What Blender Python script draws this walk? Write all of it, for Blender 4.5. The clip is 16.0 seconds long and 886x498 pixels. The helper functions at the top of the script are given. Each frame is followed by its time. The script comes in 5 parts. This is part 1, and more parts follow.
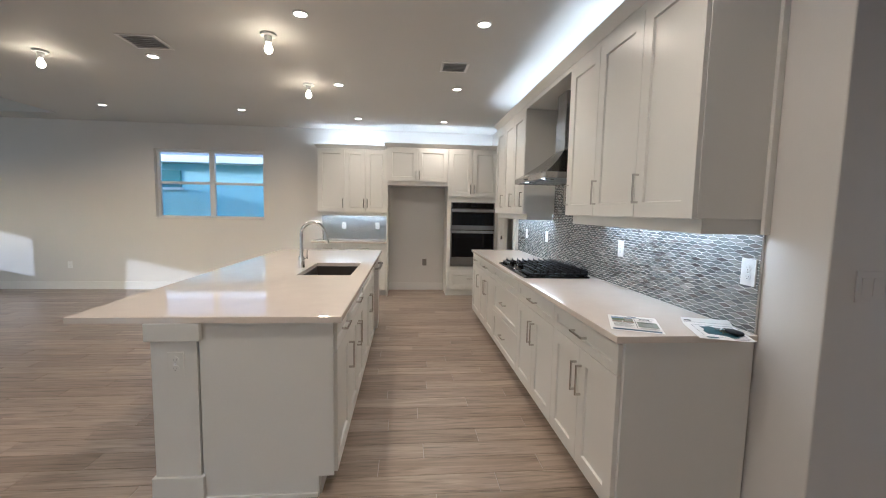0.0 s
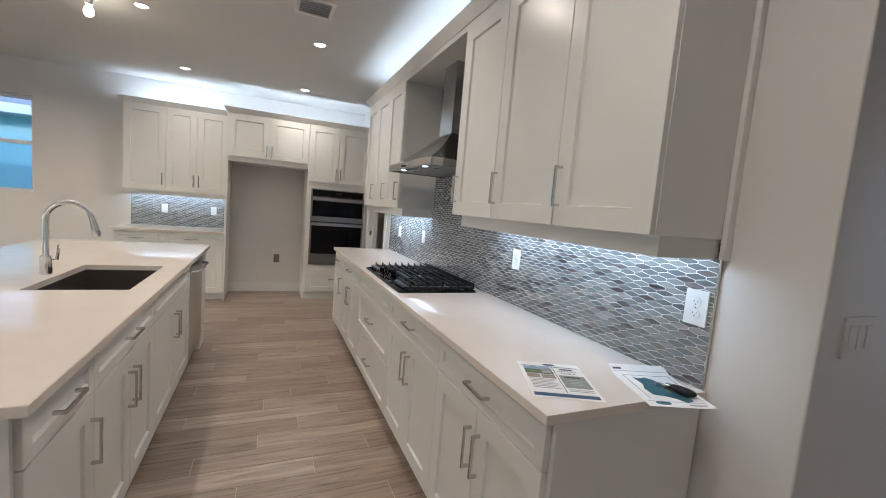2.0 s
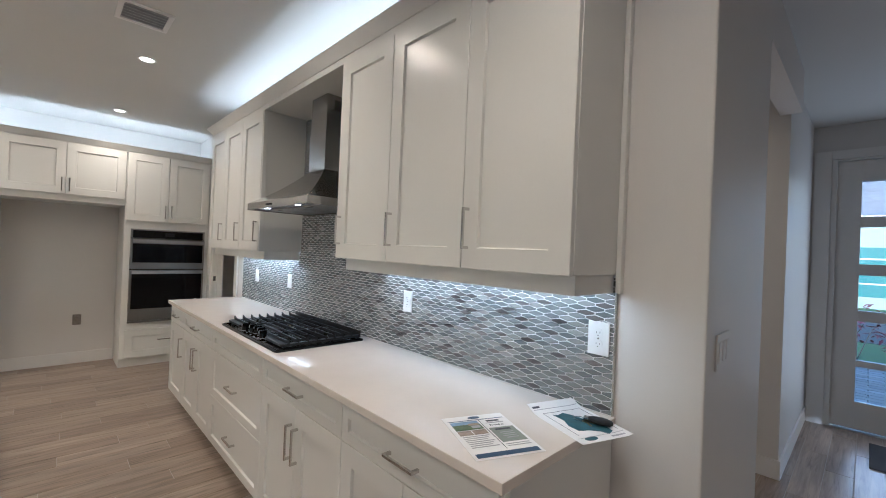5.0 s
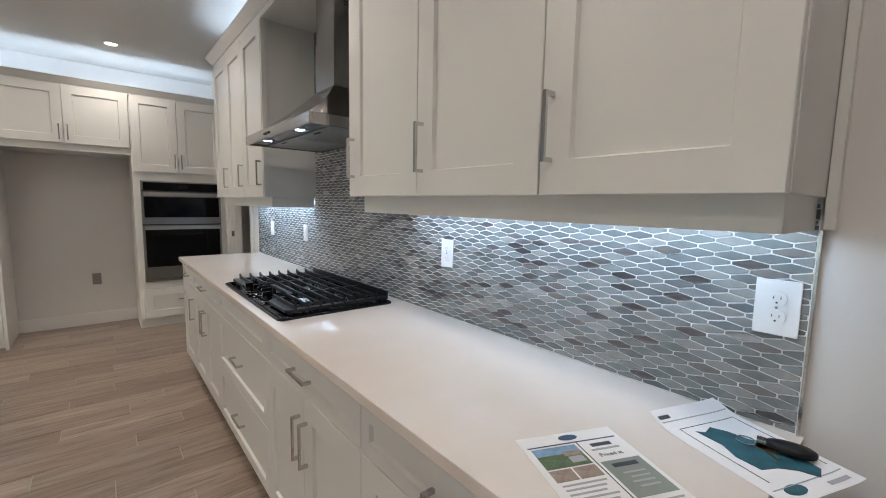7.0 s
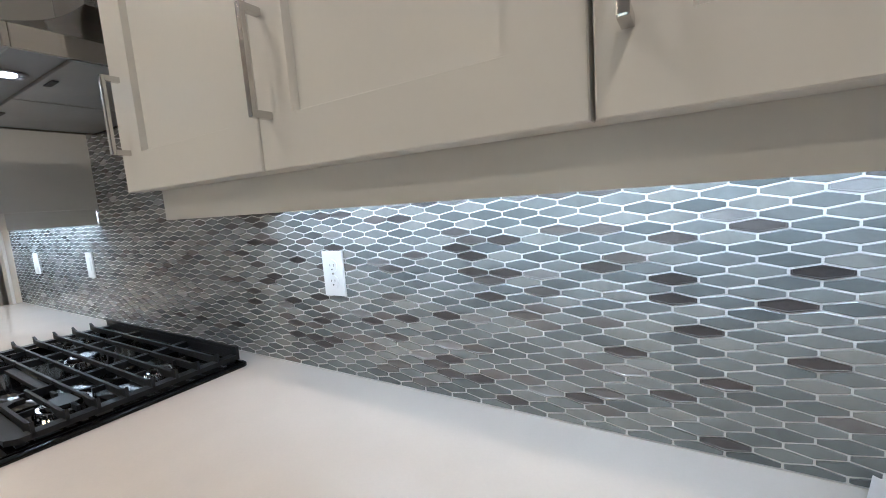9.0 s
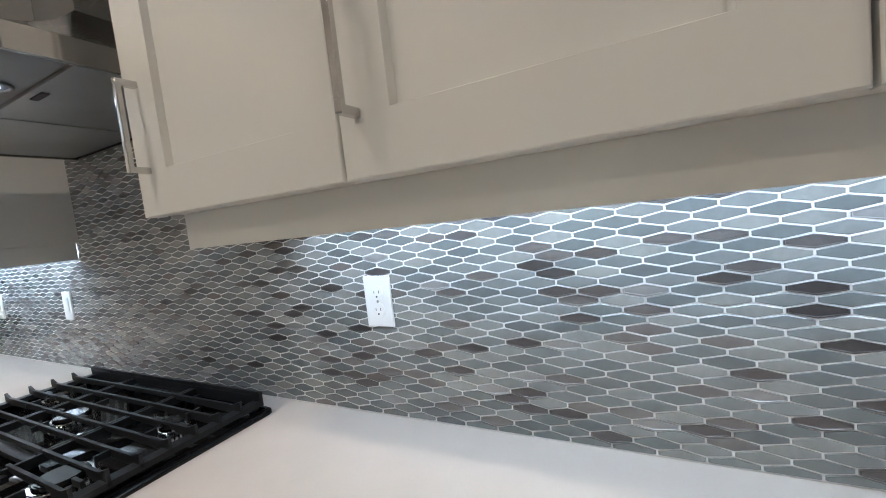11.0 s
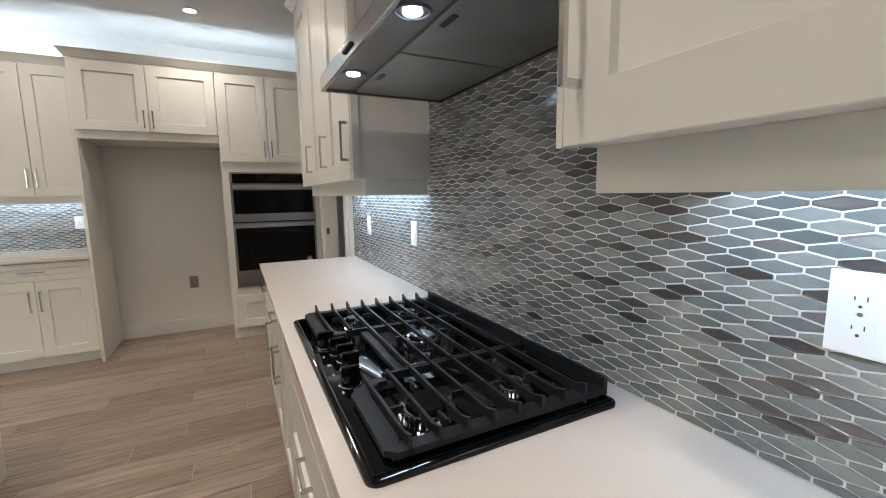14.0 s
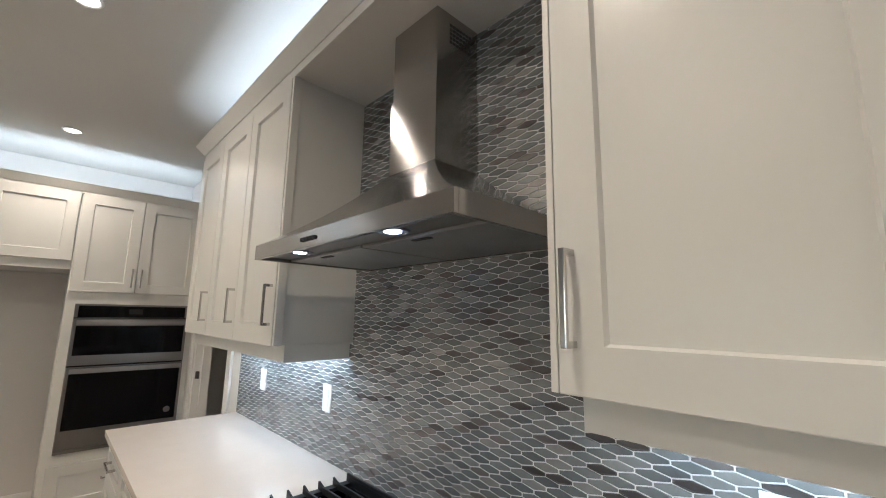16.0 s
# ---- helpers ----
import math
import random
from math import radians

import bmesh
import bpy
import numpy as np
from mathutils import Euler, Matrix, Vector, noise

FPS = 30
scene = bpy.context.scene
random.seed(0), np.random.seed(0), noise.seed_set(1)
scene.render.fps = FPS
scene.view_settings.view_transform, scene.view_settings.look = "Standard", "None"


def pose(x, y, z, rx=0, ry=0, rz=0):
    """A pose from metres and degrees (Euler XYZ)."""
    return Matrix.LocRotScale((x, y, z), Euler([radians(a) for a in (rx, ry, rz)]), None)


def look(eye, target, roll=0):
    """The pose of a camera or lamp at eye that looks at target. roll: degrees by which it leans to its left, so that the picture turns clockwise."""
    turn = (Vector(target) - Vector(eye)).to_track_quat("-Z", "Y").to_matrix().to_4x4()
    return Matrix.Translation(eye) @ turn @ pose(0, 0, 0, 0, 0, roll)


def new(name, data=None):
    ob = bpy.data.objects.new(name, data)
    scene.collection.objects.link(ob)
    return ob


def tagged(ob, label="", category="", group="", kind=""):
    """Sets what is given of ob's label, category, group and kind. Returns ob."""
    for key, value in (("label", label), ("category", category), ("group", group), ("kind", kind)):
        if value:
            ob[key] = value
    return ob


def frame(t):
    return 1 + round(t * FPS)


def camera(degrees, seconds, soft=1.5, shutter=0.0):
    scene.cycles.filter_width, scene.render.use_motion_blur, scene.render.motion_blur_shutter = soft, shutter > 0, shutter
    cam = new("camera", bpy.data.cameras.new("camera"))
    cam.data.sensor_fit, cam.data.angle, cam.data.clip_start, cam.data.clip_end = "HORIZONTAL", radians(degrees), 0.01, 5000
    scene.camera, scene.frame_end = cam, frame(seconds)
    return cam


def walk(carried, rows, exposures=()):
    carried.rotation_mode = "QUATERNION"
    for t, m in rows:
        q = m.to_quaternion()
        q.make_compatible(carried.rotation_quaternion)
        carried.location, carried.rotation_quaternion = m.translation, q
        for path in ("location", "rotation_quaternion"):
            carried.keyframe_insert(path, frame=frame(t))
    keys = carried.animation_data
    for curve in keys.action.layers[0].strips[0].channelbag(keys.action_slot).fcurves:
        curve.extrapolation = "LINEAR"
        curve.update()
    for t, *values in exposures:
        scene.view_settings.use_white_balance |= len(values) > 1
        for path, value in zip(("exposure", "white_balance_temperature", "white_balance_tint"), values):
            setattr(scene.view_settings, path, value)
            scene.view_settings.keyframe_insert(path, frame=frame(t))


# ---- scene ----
cam = camera(94.5, 16.0, soft=1.0)
PATH = [
    (0, (0.091, 0.149, 1.42), (0.272, 2.133, 1.235), 1.1),
    (0.5, (0.13, 0.325, 1.405), (0.342, 2.303, 1.197), 1.7),
    (1, (0.192, 0.537, 1.417), (0.514, 2.5, 1.214), 2.6),
    (1.5, (0.236, 0.719, 1.424), (0.757, 2.64, 1.224), 3.7),
    (2, (0.271, 0.913, 1.432), (1.066, 2.738, 1.239), 4.8),
    (2.5, (0.313, 0.998, 1.434), (1.403, 2.666, 1.267), 5.7),
    (3, (0.302, 1.076, 1.435), (1.64, 2.559, 1.326), 5.5),
    (3.2, (0.29, 1.105, 1.43), (1.693, 2.53, 1.378), 5.0),
    (5.3, (0.163, 1.16, 1.47), (1.54, 2.611, 1.468), 1.7),
    (5.5, (0.178, 1.183, 1.457), (1.547, 2.64, 1.399), 1.7),
    (6, (0.263, 1.292, 1.422), (1.613, 2.761, 1.274), 1.6),
    (6.5, (0.374, 1.433, 1.416), (1.69, 2.927, 1.224), 1.5),
    (7, (0.501, 1.604, 1.381), (1.774, 3.13, 1.166), 1.1),
    (7.5, (0.604, 1.779, 1.365), (1.886, 3.295, 1.125), 0.1),
    (8, (0.691, 1.901, 1.348), (2.033, 3.361, 1.086), -1.2),
    (8.5, (0.829, 2.026, 1.366), (2.367, 3.28, 1.112), -3.0),
    (8.7, (0.867, 2.064, 1.351), (2.484, 3.209, 1.085), -3.5),
    (10.8, (0.88, 2.303, 1.343), (2.686, 3.145, 1.173), -6.1),
    (11, (0.872, 2.325, 1.353), (2.632, 3.262, 1.193), -6.5),
    (11.5, (0.851, 2.373, 1.364), (2.443, 3.573, 1.195), -6.7),
    (12, (0.832, 2.446, 1.357), (2.203, 3.886, 1.145), -6.1),
    (12.5, (0.821, 2.53, 1.364), (1.958, 4.153, 1.097), -4.9),
    (13, (0.842, 2.595, 1.357), (1.795, 4.327, 1.052), -3.4),
    (13.5, (0.868, 2.638, 1.339), (1.736, 4.413, 1.028), -2.0),
    (14, (0.866, 2.661, 1.347), (1.751, 4.435, 1.081), -0.8),
    (14.5, (0.82, 2.689, 1.383), (1.836, 4.405, 1.228), 0.2),
    (15, (0.741, 2.726, 1.424), (1.895, 4.359, 1.412), 0.8),
    (15.5, (0.683, 2.744, 1.472), (1.967, 4.268, 1.644), 0.9),
    (16, (0.683, 2.746, 1.522), (2.041, 4.179, 1.844), 0.9),
]
walk(cam, [(t, look(eye, target, roll)) for t, eye, target, roll in PATH], exposures=[(0, 2.4, 4680, 11), (1.5, 2.30, 4600, 11), (3, 2.28, 4600, 10.5), (6.5, 2.19, 4580, 10.5), (8.5, 2.07, 4680, 10.5), (11.5, 2.06, 4700, 10.5), (13.5, 2.22, 4720, 10), (16, 2.29, 4740, 10)])

# ---- world, sun and exposure ----
world = bpy.data.worlds.new("sky")
scene.world = world
world.use_nodes = True
wn = world.node_tree
sky = wn.nodes.new("ShaderNodeTexSky")
sky.sky_type, sky.sun_disc = "NISHITA", False
sky.sun_elevation, sky.sun_rotation = radians(11), radians(-118)
wn.links.new(sky.outputs[0], wn.nodes["Background"].inputs[0])
wn.nodes["Background"].inputs[1].default_value = 0.15
sun_data = bpy.data.lights.new("sun", "SUN")
sun_data.energy, sun_data.angle, sun_data.color = 0.45, radians(0.6), (1.0, 0.93, 0.82)
sun = new("sun", sun_data)
sun.matrix_world = look((-20, -12, 4.4), (0, -1.4, 0))

WARM, COOL = (1.0, 0.70, 0.405), (0.985, 0.91, 0.76)
TASK = (0.935, 0.93, 0.82)
LEVEL = 0.62
Z_CEIL = 2.776
Y_BACK = 7.44
X_EAST = 1.604


def lamp(name, kind, m, watts, color, size=0.1, size_y=None, spot=None, spread=None):
    data = bpy.data.lights.new(name, kind)
    data.energy, data.color = watts * LEVEL, color
    if kind == "AREA":
        data.shape, data.size = ("RECTANGLE", size) if size_y else ("DISK", size)
        if size_y:
            data.size_y = size_y
        if spread:
            data.spread = radians(spread)
    else:
        data.shadow_soft_size = size
        if spot:
            data.spot_size, data.spot_blend = radians(spot), 0.6
    ob = new(name, data)
    ob.matrix_world = m
    return ob


# ---- materials ----
def shader(name, rgb, rough=0.5, metal=0.0, vary=0.06, scale=(6.0, 60.0), bump=0.05, stretch=(1, 1, 1), coat=0.0, spec=0.5, rough_vary=0.1, brushed=0.0):
    """A painted, stone or metal surface with colour, gloss and relief that vary at two scales."""
    m = bpy.data.materials.new(name)
    m.use_nodes = True
    nt = m.node_tree
    b = nt.nodes["Principled BSDF"]
    co = nt.nodes.new("ShaderNodeTexCoord")
    mp = nt.nodes.new("ShaderNodeMapping")
    mp.inputs["Scale"].default_value = stretch
    nt.links.new(co.outputs["Object"], mp.inputs[0])
    noises = []
    for s in scale:
        n = nt.nodes.new("ShaderNodeTexNoise")
        n.inputs["Scale"].default_value, n.inputs["Detail"].default_value = s, 4
        nt.links.new(mp.outputs[0], n.inputs["Vector"])
        noises.append(n)
    mix = nt.nodes.new("ShaderNodeMix")
    mix.data_type = "FLOAT"
    mix.inputs[0].default_value = 0.4
    nt.links.new(noises[0].outputs[0], mix.inputs[2])
    nt.links.new(noises[1].outputs[0], mix.inputs[3])
    ramp = nt.nodes.new("ShaderNodeValToRGB")
    ramp.color_ramp.elements[0].position, ramp.color_ramp.elements[1].position = 0.3, 0.7
    ramp.color_ramp.elements[0].color = (*[c * (1 - vary) for c in rgb], 1)
    ramp.color_ramp.elements[1].color = (*[min(1, c * (1 + vary)) for c in rgb], 1)
    nt.links.new(mix.outputs[0], ramp.inputs[0])
    nt.links.new(ramp.outputs[0], b.inputs["Base Color"])
    mr = nt.nodes.new("ShaderNodeMapRange")
    mr.inputs["To Min"].default_value, mr.inputs["To Max"].default_value = rough * (1 - rough_vary), rough * (1 + rough_vary)
    nt.links.new(noises[0].outputs[0], mr.inputs[0])
    nt.links.new(mr.outputs[0], b.inputs["Roughness"])
    b.inputs["Metallic"].default_value = metal
    if brushed:
        tg = nt.nodes.new("ShaderNodeTangent")
        tg.direction_type, tg.axis = "RADIAL", "Z"
        nt.links.new(tg.outputs[0], b.inputs["Tangent"])
        b.inputs["Anisotropic"].default_value = brushed
        b.inputs["Anisotropic Rotation"].default_value = 0.25
    b.inputs["Coat Weight"].default_value = coat
    b.inputs["Specular IOR Level"].default_value = spec
    if bump:
        bp = nt.nodes.new("ShaderNodeBump")
        bp.inputs["Strength"].default_value, bp.inputs["Distance"].default_value = bump, 0.002
        nt.links.new(noises[1].outputs[0], bp.inputs["Height"])
        nt.links.new(bp.outputs[0], b.inputs["Normal"])
    return m


def glow(name, rgb, strength):
    m = bpy.data.materials.new(name)
    m.use_nodes = True
    b = m.node_tree.nodes["Principled BSDF"]
    b.inputs["Base Color"].default_value = (*[0.8 * c for c in rgb], 1)
    b.inputs["Emission Color"].default_value = (*rgb, 1)
    b.inputs["Emission Strength"].default_value = strength * LEVEL
    return m


def clear_glass(name, tint=(1, 1, 1), rough=0.0):
    m = bpy.data.materials.new(name)
    m.use_nodes = True
    nt = m.node_tree
    nt.nodes.remove(nt.nodes["Principled BSDF"])
    out = nt.nodes["Material Output"]
    tr, gl, mx, fr = (nt.nodes.new(k) for k in ("ShaderNodeBsdfTransparent", "ShaderNodeBsdfGlossy", "ShaderNodeMixShader", "ShaderNodeFresnel"))
    tr.inputs[0].default_value = (*tint, 1)
    gl.inputs["Roughness"].default_value = rough
    fr.inputs[0].default_value = 1.45
    nt.links.new(fr.outputs[0], mx.inputs[0])
    nt.links.new(tr.outputs[0], mx.inputs[1])
    nt.links.new(gl.outputs[0], mx.inputs[2])
    nt.links.new(mx.outputs[0], out.inputs[0])
    return m


def pieces(name, stops, rough, grain=None, joint=0.0, coat=0.0, metal_last=0.0, bump=0.1, bump_scale=40.0, coat_ior=1.5):
    """A material for tiles or planks: one of several tones for each piece, with grain inside it."""
    m = bpy.data.materials.new(name)
    m.use_nodes = True
    nt = m.node_tree
    b = nt.nodes["Principled BSDF"]
    oi, geo = nt.nodes.new("ShaderNodeObjectInfo"), nt.nodes.new("ShaderNodeNewGeometry")
    add = nt.nodes.new("ShaderNodeMath")
    add.operation = "ADD"
    nt.links.new(oi.outputs["Random"], add.inputs[0])
    nt.links.new(geo.outputs["Random Per Island"], add.inputs[1])
    fr = nt.nodes.new("ShaderNodeMath")
    fr.operation = "FRACT"
    nt.links.new(add.outputs[0], fr.inputs[0])
    ramp = nt.nodes.new("ShaderNodeValToRGB")
    ramp.color_ramp.interpolation = "CONSTANT"
    while len(ramp.color_ramp.elements) < len(stops):
        ramp.color_ramp.elements.new(0.5)
    for e, (p, c) in zip(ramp.color_ramp.elements, stops):
        e.position, e.color = p, (*c, 1)
    nt.links.new(fr.outputs[0], ramp.inputs[0])
    co, mp = nt.nodes.new("ShaderNodeTexCoord"), nt.nodes.new("ShaderNodeMapping")
    off = nt.nodes.new("ShaderNodeVectorMath")
    off.operation = "SCALE"
    off.inputs[0].default_value = (37.0, 11.0, 5.0)
    nt.links.new(fr.outputs[0], off.inputs["Scale"])
    nt.links.new(co.outputs["Object"], mp.inputs[0])
    nt.links.new(off.outputs[0], mp.inputs["Location"])
    mp.inputs["Scale"].default_value = grain or (20, 20, 20)
    n1, n2 = nt.nodes.new("ShaderNodeTexNoise"), nt.nodes.new("ShaderNodeTexNoise")
    n1.inputs["Scale"].default_value, n1.inputs["Detail"].default_value, n1.inputs["Roughness"].default_value = 1.0, 6, 0.65
    n1.inputs["Distortion"].default_value = 0.8
    n2.inputs["Scale"].default_value, n2.inputs["Detail"].default_value = bump_scale / 10, 5
    for n in (n1, n2):
        nt.links.new(mp.outputs[0], n.inputs["Vector"])
    mul = nt.nodes.new("ShaderNodeMix")
    mul.data_type, mul.blend_type = "RGBA", "MULTIPLY"
    mul.inputs[0].default_value = 1.0
    gr = nt.nodes.new("ShaderNodeMapRange")
    gr.inputs["From Min"].default_value, gr.inputs["From Max"].default_value = 0.3, 0.7
    gr.inputs["To Min"].default_value, gr.inputs["To Max"].default_value = (0.58, 1.22) if grain else (0.88, 1.1)
    nt.links.new(n1.outputs[0], gr.inputs[0])
    nt.links.new(ramp.outputs[0], mul.inputs[6])
    if grain:
        # sparse dark streaks and knots
        st = nt.nodes.new("ShaderNodeMapRange")
        st.inputs["From Min"].default_value, st.inputs["From Max"].default_value = 0.56, 0.72
        st.inputs["To Min"].default_value, st.inputs["To Max"].default_value = 1.0, 0.55
        nt.links.new(n2.outputs[0], st.inputs[0])
        both = nt.nodes.new("ShaderNodeMath")
        both.operation = "MULTIPLY"
        nt.links.new(gr.outputs[0], both.inputs[0])
        nt.links.new(st.outputs[0], both.inputs[1])
        nt.links.new(both.outputs[0], mul.inputs[7])
    else:
        nt.links.new(gr.outputs[0], mul.inputs[7])
    nt.links.new(mul.outputs[2], b.inputs["Base Color"])
    b.inputs["Roughness"].default_value = rough
    b.inputs["Coat Weight"].default_value = coat
    b.inputs["Coat Roughness"].default_value = 0.14
    b.inputs["Coat IOR"].default_value = coat_ior
    if metal_last:
        gt = nt.nodes.new("ShaderNodeMath")
        gt.operation = "GREATER_THAN"
        gt.inputs[1].default_value = metal_last
        nt.links.new(fr.outputs[0], gt.inputs[0])
        sc = nt.nodes.new("ShaderNodeMath")
        sc.operation = "MULTIPLY"
        sc.inputs[1].default_value = 0.5
        nt.links.new(gt.outputs[0], sc.inputs[0])
        nt.links.new(sc.outputs[0], b.inputs["Metallic"])
    bp = nt.nodes.new("ShaderNodeBump")
    bp.inputs["Strength"].default_value, bp.inputs["Distance"].default_value = bump, 0.002
    nt.links.new(n2.outputs[0], bp.inputs["Height"])
    nt.links.new(bp.outputs[0], b.inputs["Normal"])
    return m


M_WALL = shader("wall_paint", (0.66, 0.645, 0.62), 0.55, vary=0.02, scale=(2.0, 180.0), bump=0.12)
M_CEIL = shader("ceiling_paint", (0.575, 0.572, 0.545), 0.7, vary=0.02, scale=(2.0, 120.0), bump=0.2)
M_TRIM = shader("trim_paint", (0.74, 0.73, 0.71), 0.35, vary=0.02, bump=0.03)
M_CAB = shader("cabinet_paint", (0.70, 0.70, 0.67), 0.30, vary=0.015, scale=(3.0, 90.0), bump=0.03)
M_QUARTZ = shader("quartz", (0.70, 0.643, 0.582), 0.05, vary=0.03, scale=(9.0, 220.0), bump=0.0, coat=0.0, spec=0.45)
M_STEEL = shader("brushed_steel", (0.40, 0.392, 0.382), 0.16, 1.0, brushed=0.93, vary=0.03, scale=(2.0, 30.0), bump=0.006, stretch=(1.0, 1.0, 40.0), rough_vary=0.06)
M_STEEL_H = shader("brushed_steel_level", (0.45, 0.44, 0.43), 0.28, 1.0, vary=0.03, scale=(2.0, 30.0), bump=0.006, stretch=(1.0, 1.0, 40.0), rough_vary=0.06)
M_STEEL_O = shader("oven_steel", (0.27, 0.263, 0.255), 0.30, 1.0, vary=0.03, scale=(2.0, 30.0), bump=0.006, stretch=(40.0, 1.0, 1.0), rough_vary=0.06)
M_PULL = shader("polished_nickel", (0.60, 0.595, 0.585), 0.14, 1.0, vary=0.03, bump=0.0)
M_CHROME = shader("chrome", (0.72, 0.72, 0.72), 0.09, 1.0, vary=0.03, bump=0.0)
M_NICKEL = shader("satin_nickel", (0.58, 0.57, 0.55), 0.22, 1.0, vary=0.04, bump=0.0)
M_IRON = shader("cast_iron", (0.011, 0.0125, 0.0145), 0.40, vary=0.2, scale=(20.0, 300.0), bump=0.3, spec=0.3)
M_ENAMEL = shader("black_enamel", (0.003, 0.003, 0.0035), 0.06, vary=0.1, bump=0.0, spec=0.4)
M_BLACKGLASS = shader("black_glass", (0.004, 0.004, 0.005), 0.06, vary=0.1, bump=0.0, spec=0.18)
M_BLACK = shader("black_plastic", (0.009, 0.009, 0.010), 0.45, vary=0.15, bump=0.08, spec=0.3)
M_SINK = shader("sink_composite", (0.045, 0.038, 0.033), 0.45, vary=0.15, scale=(30.0, 300.0), bump=0.1)
M_PLATE = shader("outlet_plastic", (0.80, 0.80, 0.79), 0.3, vary=0.01, bump=0.0)
M_SLOT = shader("outlet_slot", (0.05, 0.05, 0.05), 0.6, vary=0.1, bump=0.0)
M_BOXGREY = shader("outlet_grey", (0.22, 0.20, 0.18), 0.5, vary=0.3, scale=(20.0, 80.0))
M_DUCT = shader("duct_grey", (0.36, 0.37, 0.39), 0.5, vary=0.1)
M_GROUT = shader("grout", (0.76, 0.76, 0.75), 0.8, vary=0.06, scale=(8.0, 200.0), bump=0.3)
M_FLOORGROUT = shader("floor_grout", (0.46, 0.43, 0.40), 0.85, vary=0.1, scale=(8.0, 200.0), bump=0.3)
# the hood's steel again, with the shade below it put into the colour
M_STEEL_SHADED = shader("shaded_steel", (0.26, 0.255, 0.25), 0.38, 1.0, vary=0.04, scale=(2.0, 30.0), bump=0.006, stretch=(40.0, 1.0, 1.0), rough_vary=0.06)
M_FILTER = shader("hood_filter", (0.40, 0.40, 0.39), 0.34, 1.0, vary=0.3, scale=(4.0, 600.0), bump=0.5)
M_PAPER = shader("paper", (0.80, 0.79, 0.78), 0.6, vary=0.02, bump=0.02)
M_INK = shader("ink", (0.05, 0.055, 0.07), 0.6, vary=0.1, bump=0.0)
M_INKGREY = shader("grey_ink", (0.38, 0.38, 0.39), 0.6, vary=0.1, bump=0.0)
M_NAVY = shader("navy_print", (0.035, 0.075, 0.15), 0.55, vary=0.1, bump=0.0)
M_TEAL = shader("teal_print", (0.03, 0.095, 0.125), 0.5, vary=0.5, scale=(30.0, 200.0), bump=0.0)
M_SAGE = shader("sage_print", (0.24, 0.27, 0.235), 0.6, vary=0.08, bump=0.0)
M_PHOTO_SKY = shader("photo_sky", (0.20, 0.30, 0.45), 0.5, vary=0.35, scale=(25.0, 90.0), bump=0.0)
M_PHOTO_LAWN = shader("photo_lawn", (0.09, 0.13, 0.05), 0.5, vary=0.5, scale=(40.0, 160.0), bump=0.0)
M_PHOTO_ROOM = shader("photo_room", (0.28, 0.22, 0.17), 0.5, vary=0.4, scale=(50.0, 160.0), bump=0.0)
M_GLASS = clear_glass("window_glass")
M_SCREEN = clear_glass("insect_screen", (0.78, 0.86, 0.90), 0.4)
M_TILE = pieces("glass_mosaic", [(0.0, (0.163, 0.177, 0.176)), (0.28, (0.200, 0.211, 0.208)), (0.48, (0.265, 0.269, 0.255)), (0.64, (0.137, 0.150, 0.151)), (0.82, (0.230, 0.242, 0.237)), (0.96, (0.160, 0.149, 0.141))], 0.14, None, coat=0.45, coat_ior=1.6, bump=0.14, bump_scale=30)
M_ACCENT = pieces("pearl_mosaic", [(0.0, (0.122, 0.113, 0.110)), (0.35, (0.185, 0.175, 0.170)), (0.62, (0.34, 0.338, 0.335)), (0.76, (0.095, 0.089, 0.088))], 0.30, None, coat=0.25, coat_ior=1.6, metal_last=0.001, bump=0.35, bump_scale=60)
M_PLANK = pieces("wood_look_tile", [(0.0, (0.312, 0.245, 0.190)), (0.2, (0.352, 0.283, 0.223)), (0.4, (0.278, 0.219, 0.170)), (0.6, (0.385, 0.312, 0.251)), (0.8, (0.332, 0.267, 0.212))], 0.32, (1.9, 26.0, 8.0), coat=0.0, bump=0.15, bump_scale=22.0)
M_BULB = glow("bulb_glow", (1.0, 0.76, 0.42), 8.0)
M_CAN = glow("downlight_glow", (1.0, 0.80, 0.52), 6.0)
M_LED = glow("led_strip_glow", (1.0, 0.89, 0.74), 2.6)
M_HOODLED = glow("hood_lamp_glow", (1.0, 0.96, 0.9), 6.0)
M_PALEBLUE = shader("pale_blue_stucco", (0.40, 0.54, 0.58), 0.9, vary=0.05, scale=(1.0, 60.0), bump=0.3)
M_STUCCO = shader("stucco", (0.72, 0.72, 0.70), 0.9, vary=0.05, scale=(1.0, 60.0), bump=0.3)
M_AQUA = shader("aqua_stucco", (0.44, 0.67, 0.70), 0.9, vary=0.05, scale=(1.0, 60.0), bump=0.3)
M_ROOF = shader("roof_tile", (0.30, 0.29, 0.28), 0.8, vary=0.2, scale=(2.0, 20.0), bump=0.4)
M_TEALPAINT = shader("teal_paint", (0.05, 0.20, 0.21), 0.4, vary=0.1)
M_GRASS = shader("grass", (0.08, 0.13, 0.035), 0.9, vary=0.4, scale=(3.0, 90.0), bump=0.8)
M_PAVING = pieces("paving_block", [(0.0, (0.24, 0.21, 0.19)), (0.3, (0.30, 0.27, 0.25)), (0.6, (0.20, 0.18, 0.17)), (0.8, (0.27, 0.25, 0.24))], 0.8, None, bump=0.4)
M_ROAD = shader("asphalt", (0.07, 0.07, 0.07), 0.9, vary=0.2, scale=(2.0, 120.0), bump=0.5)
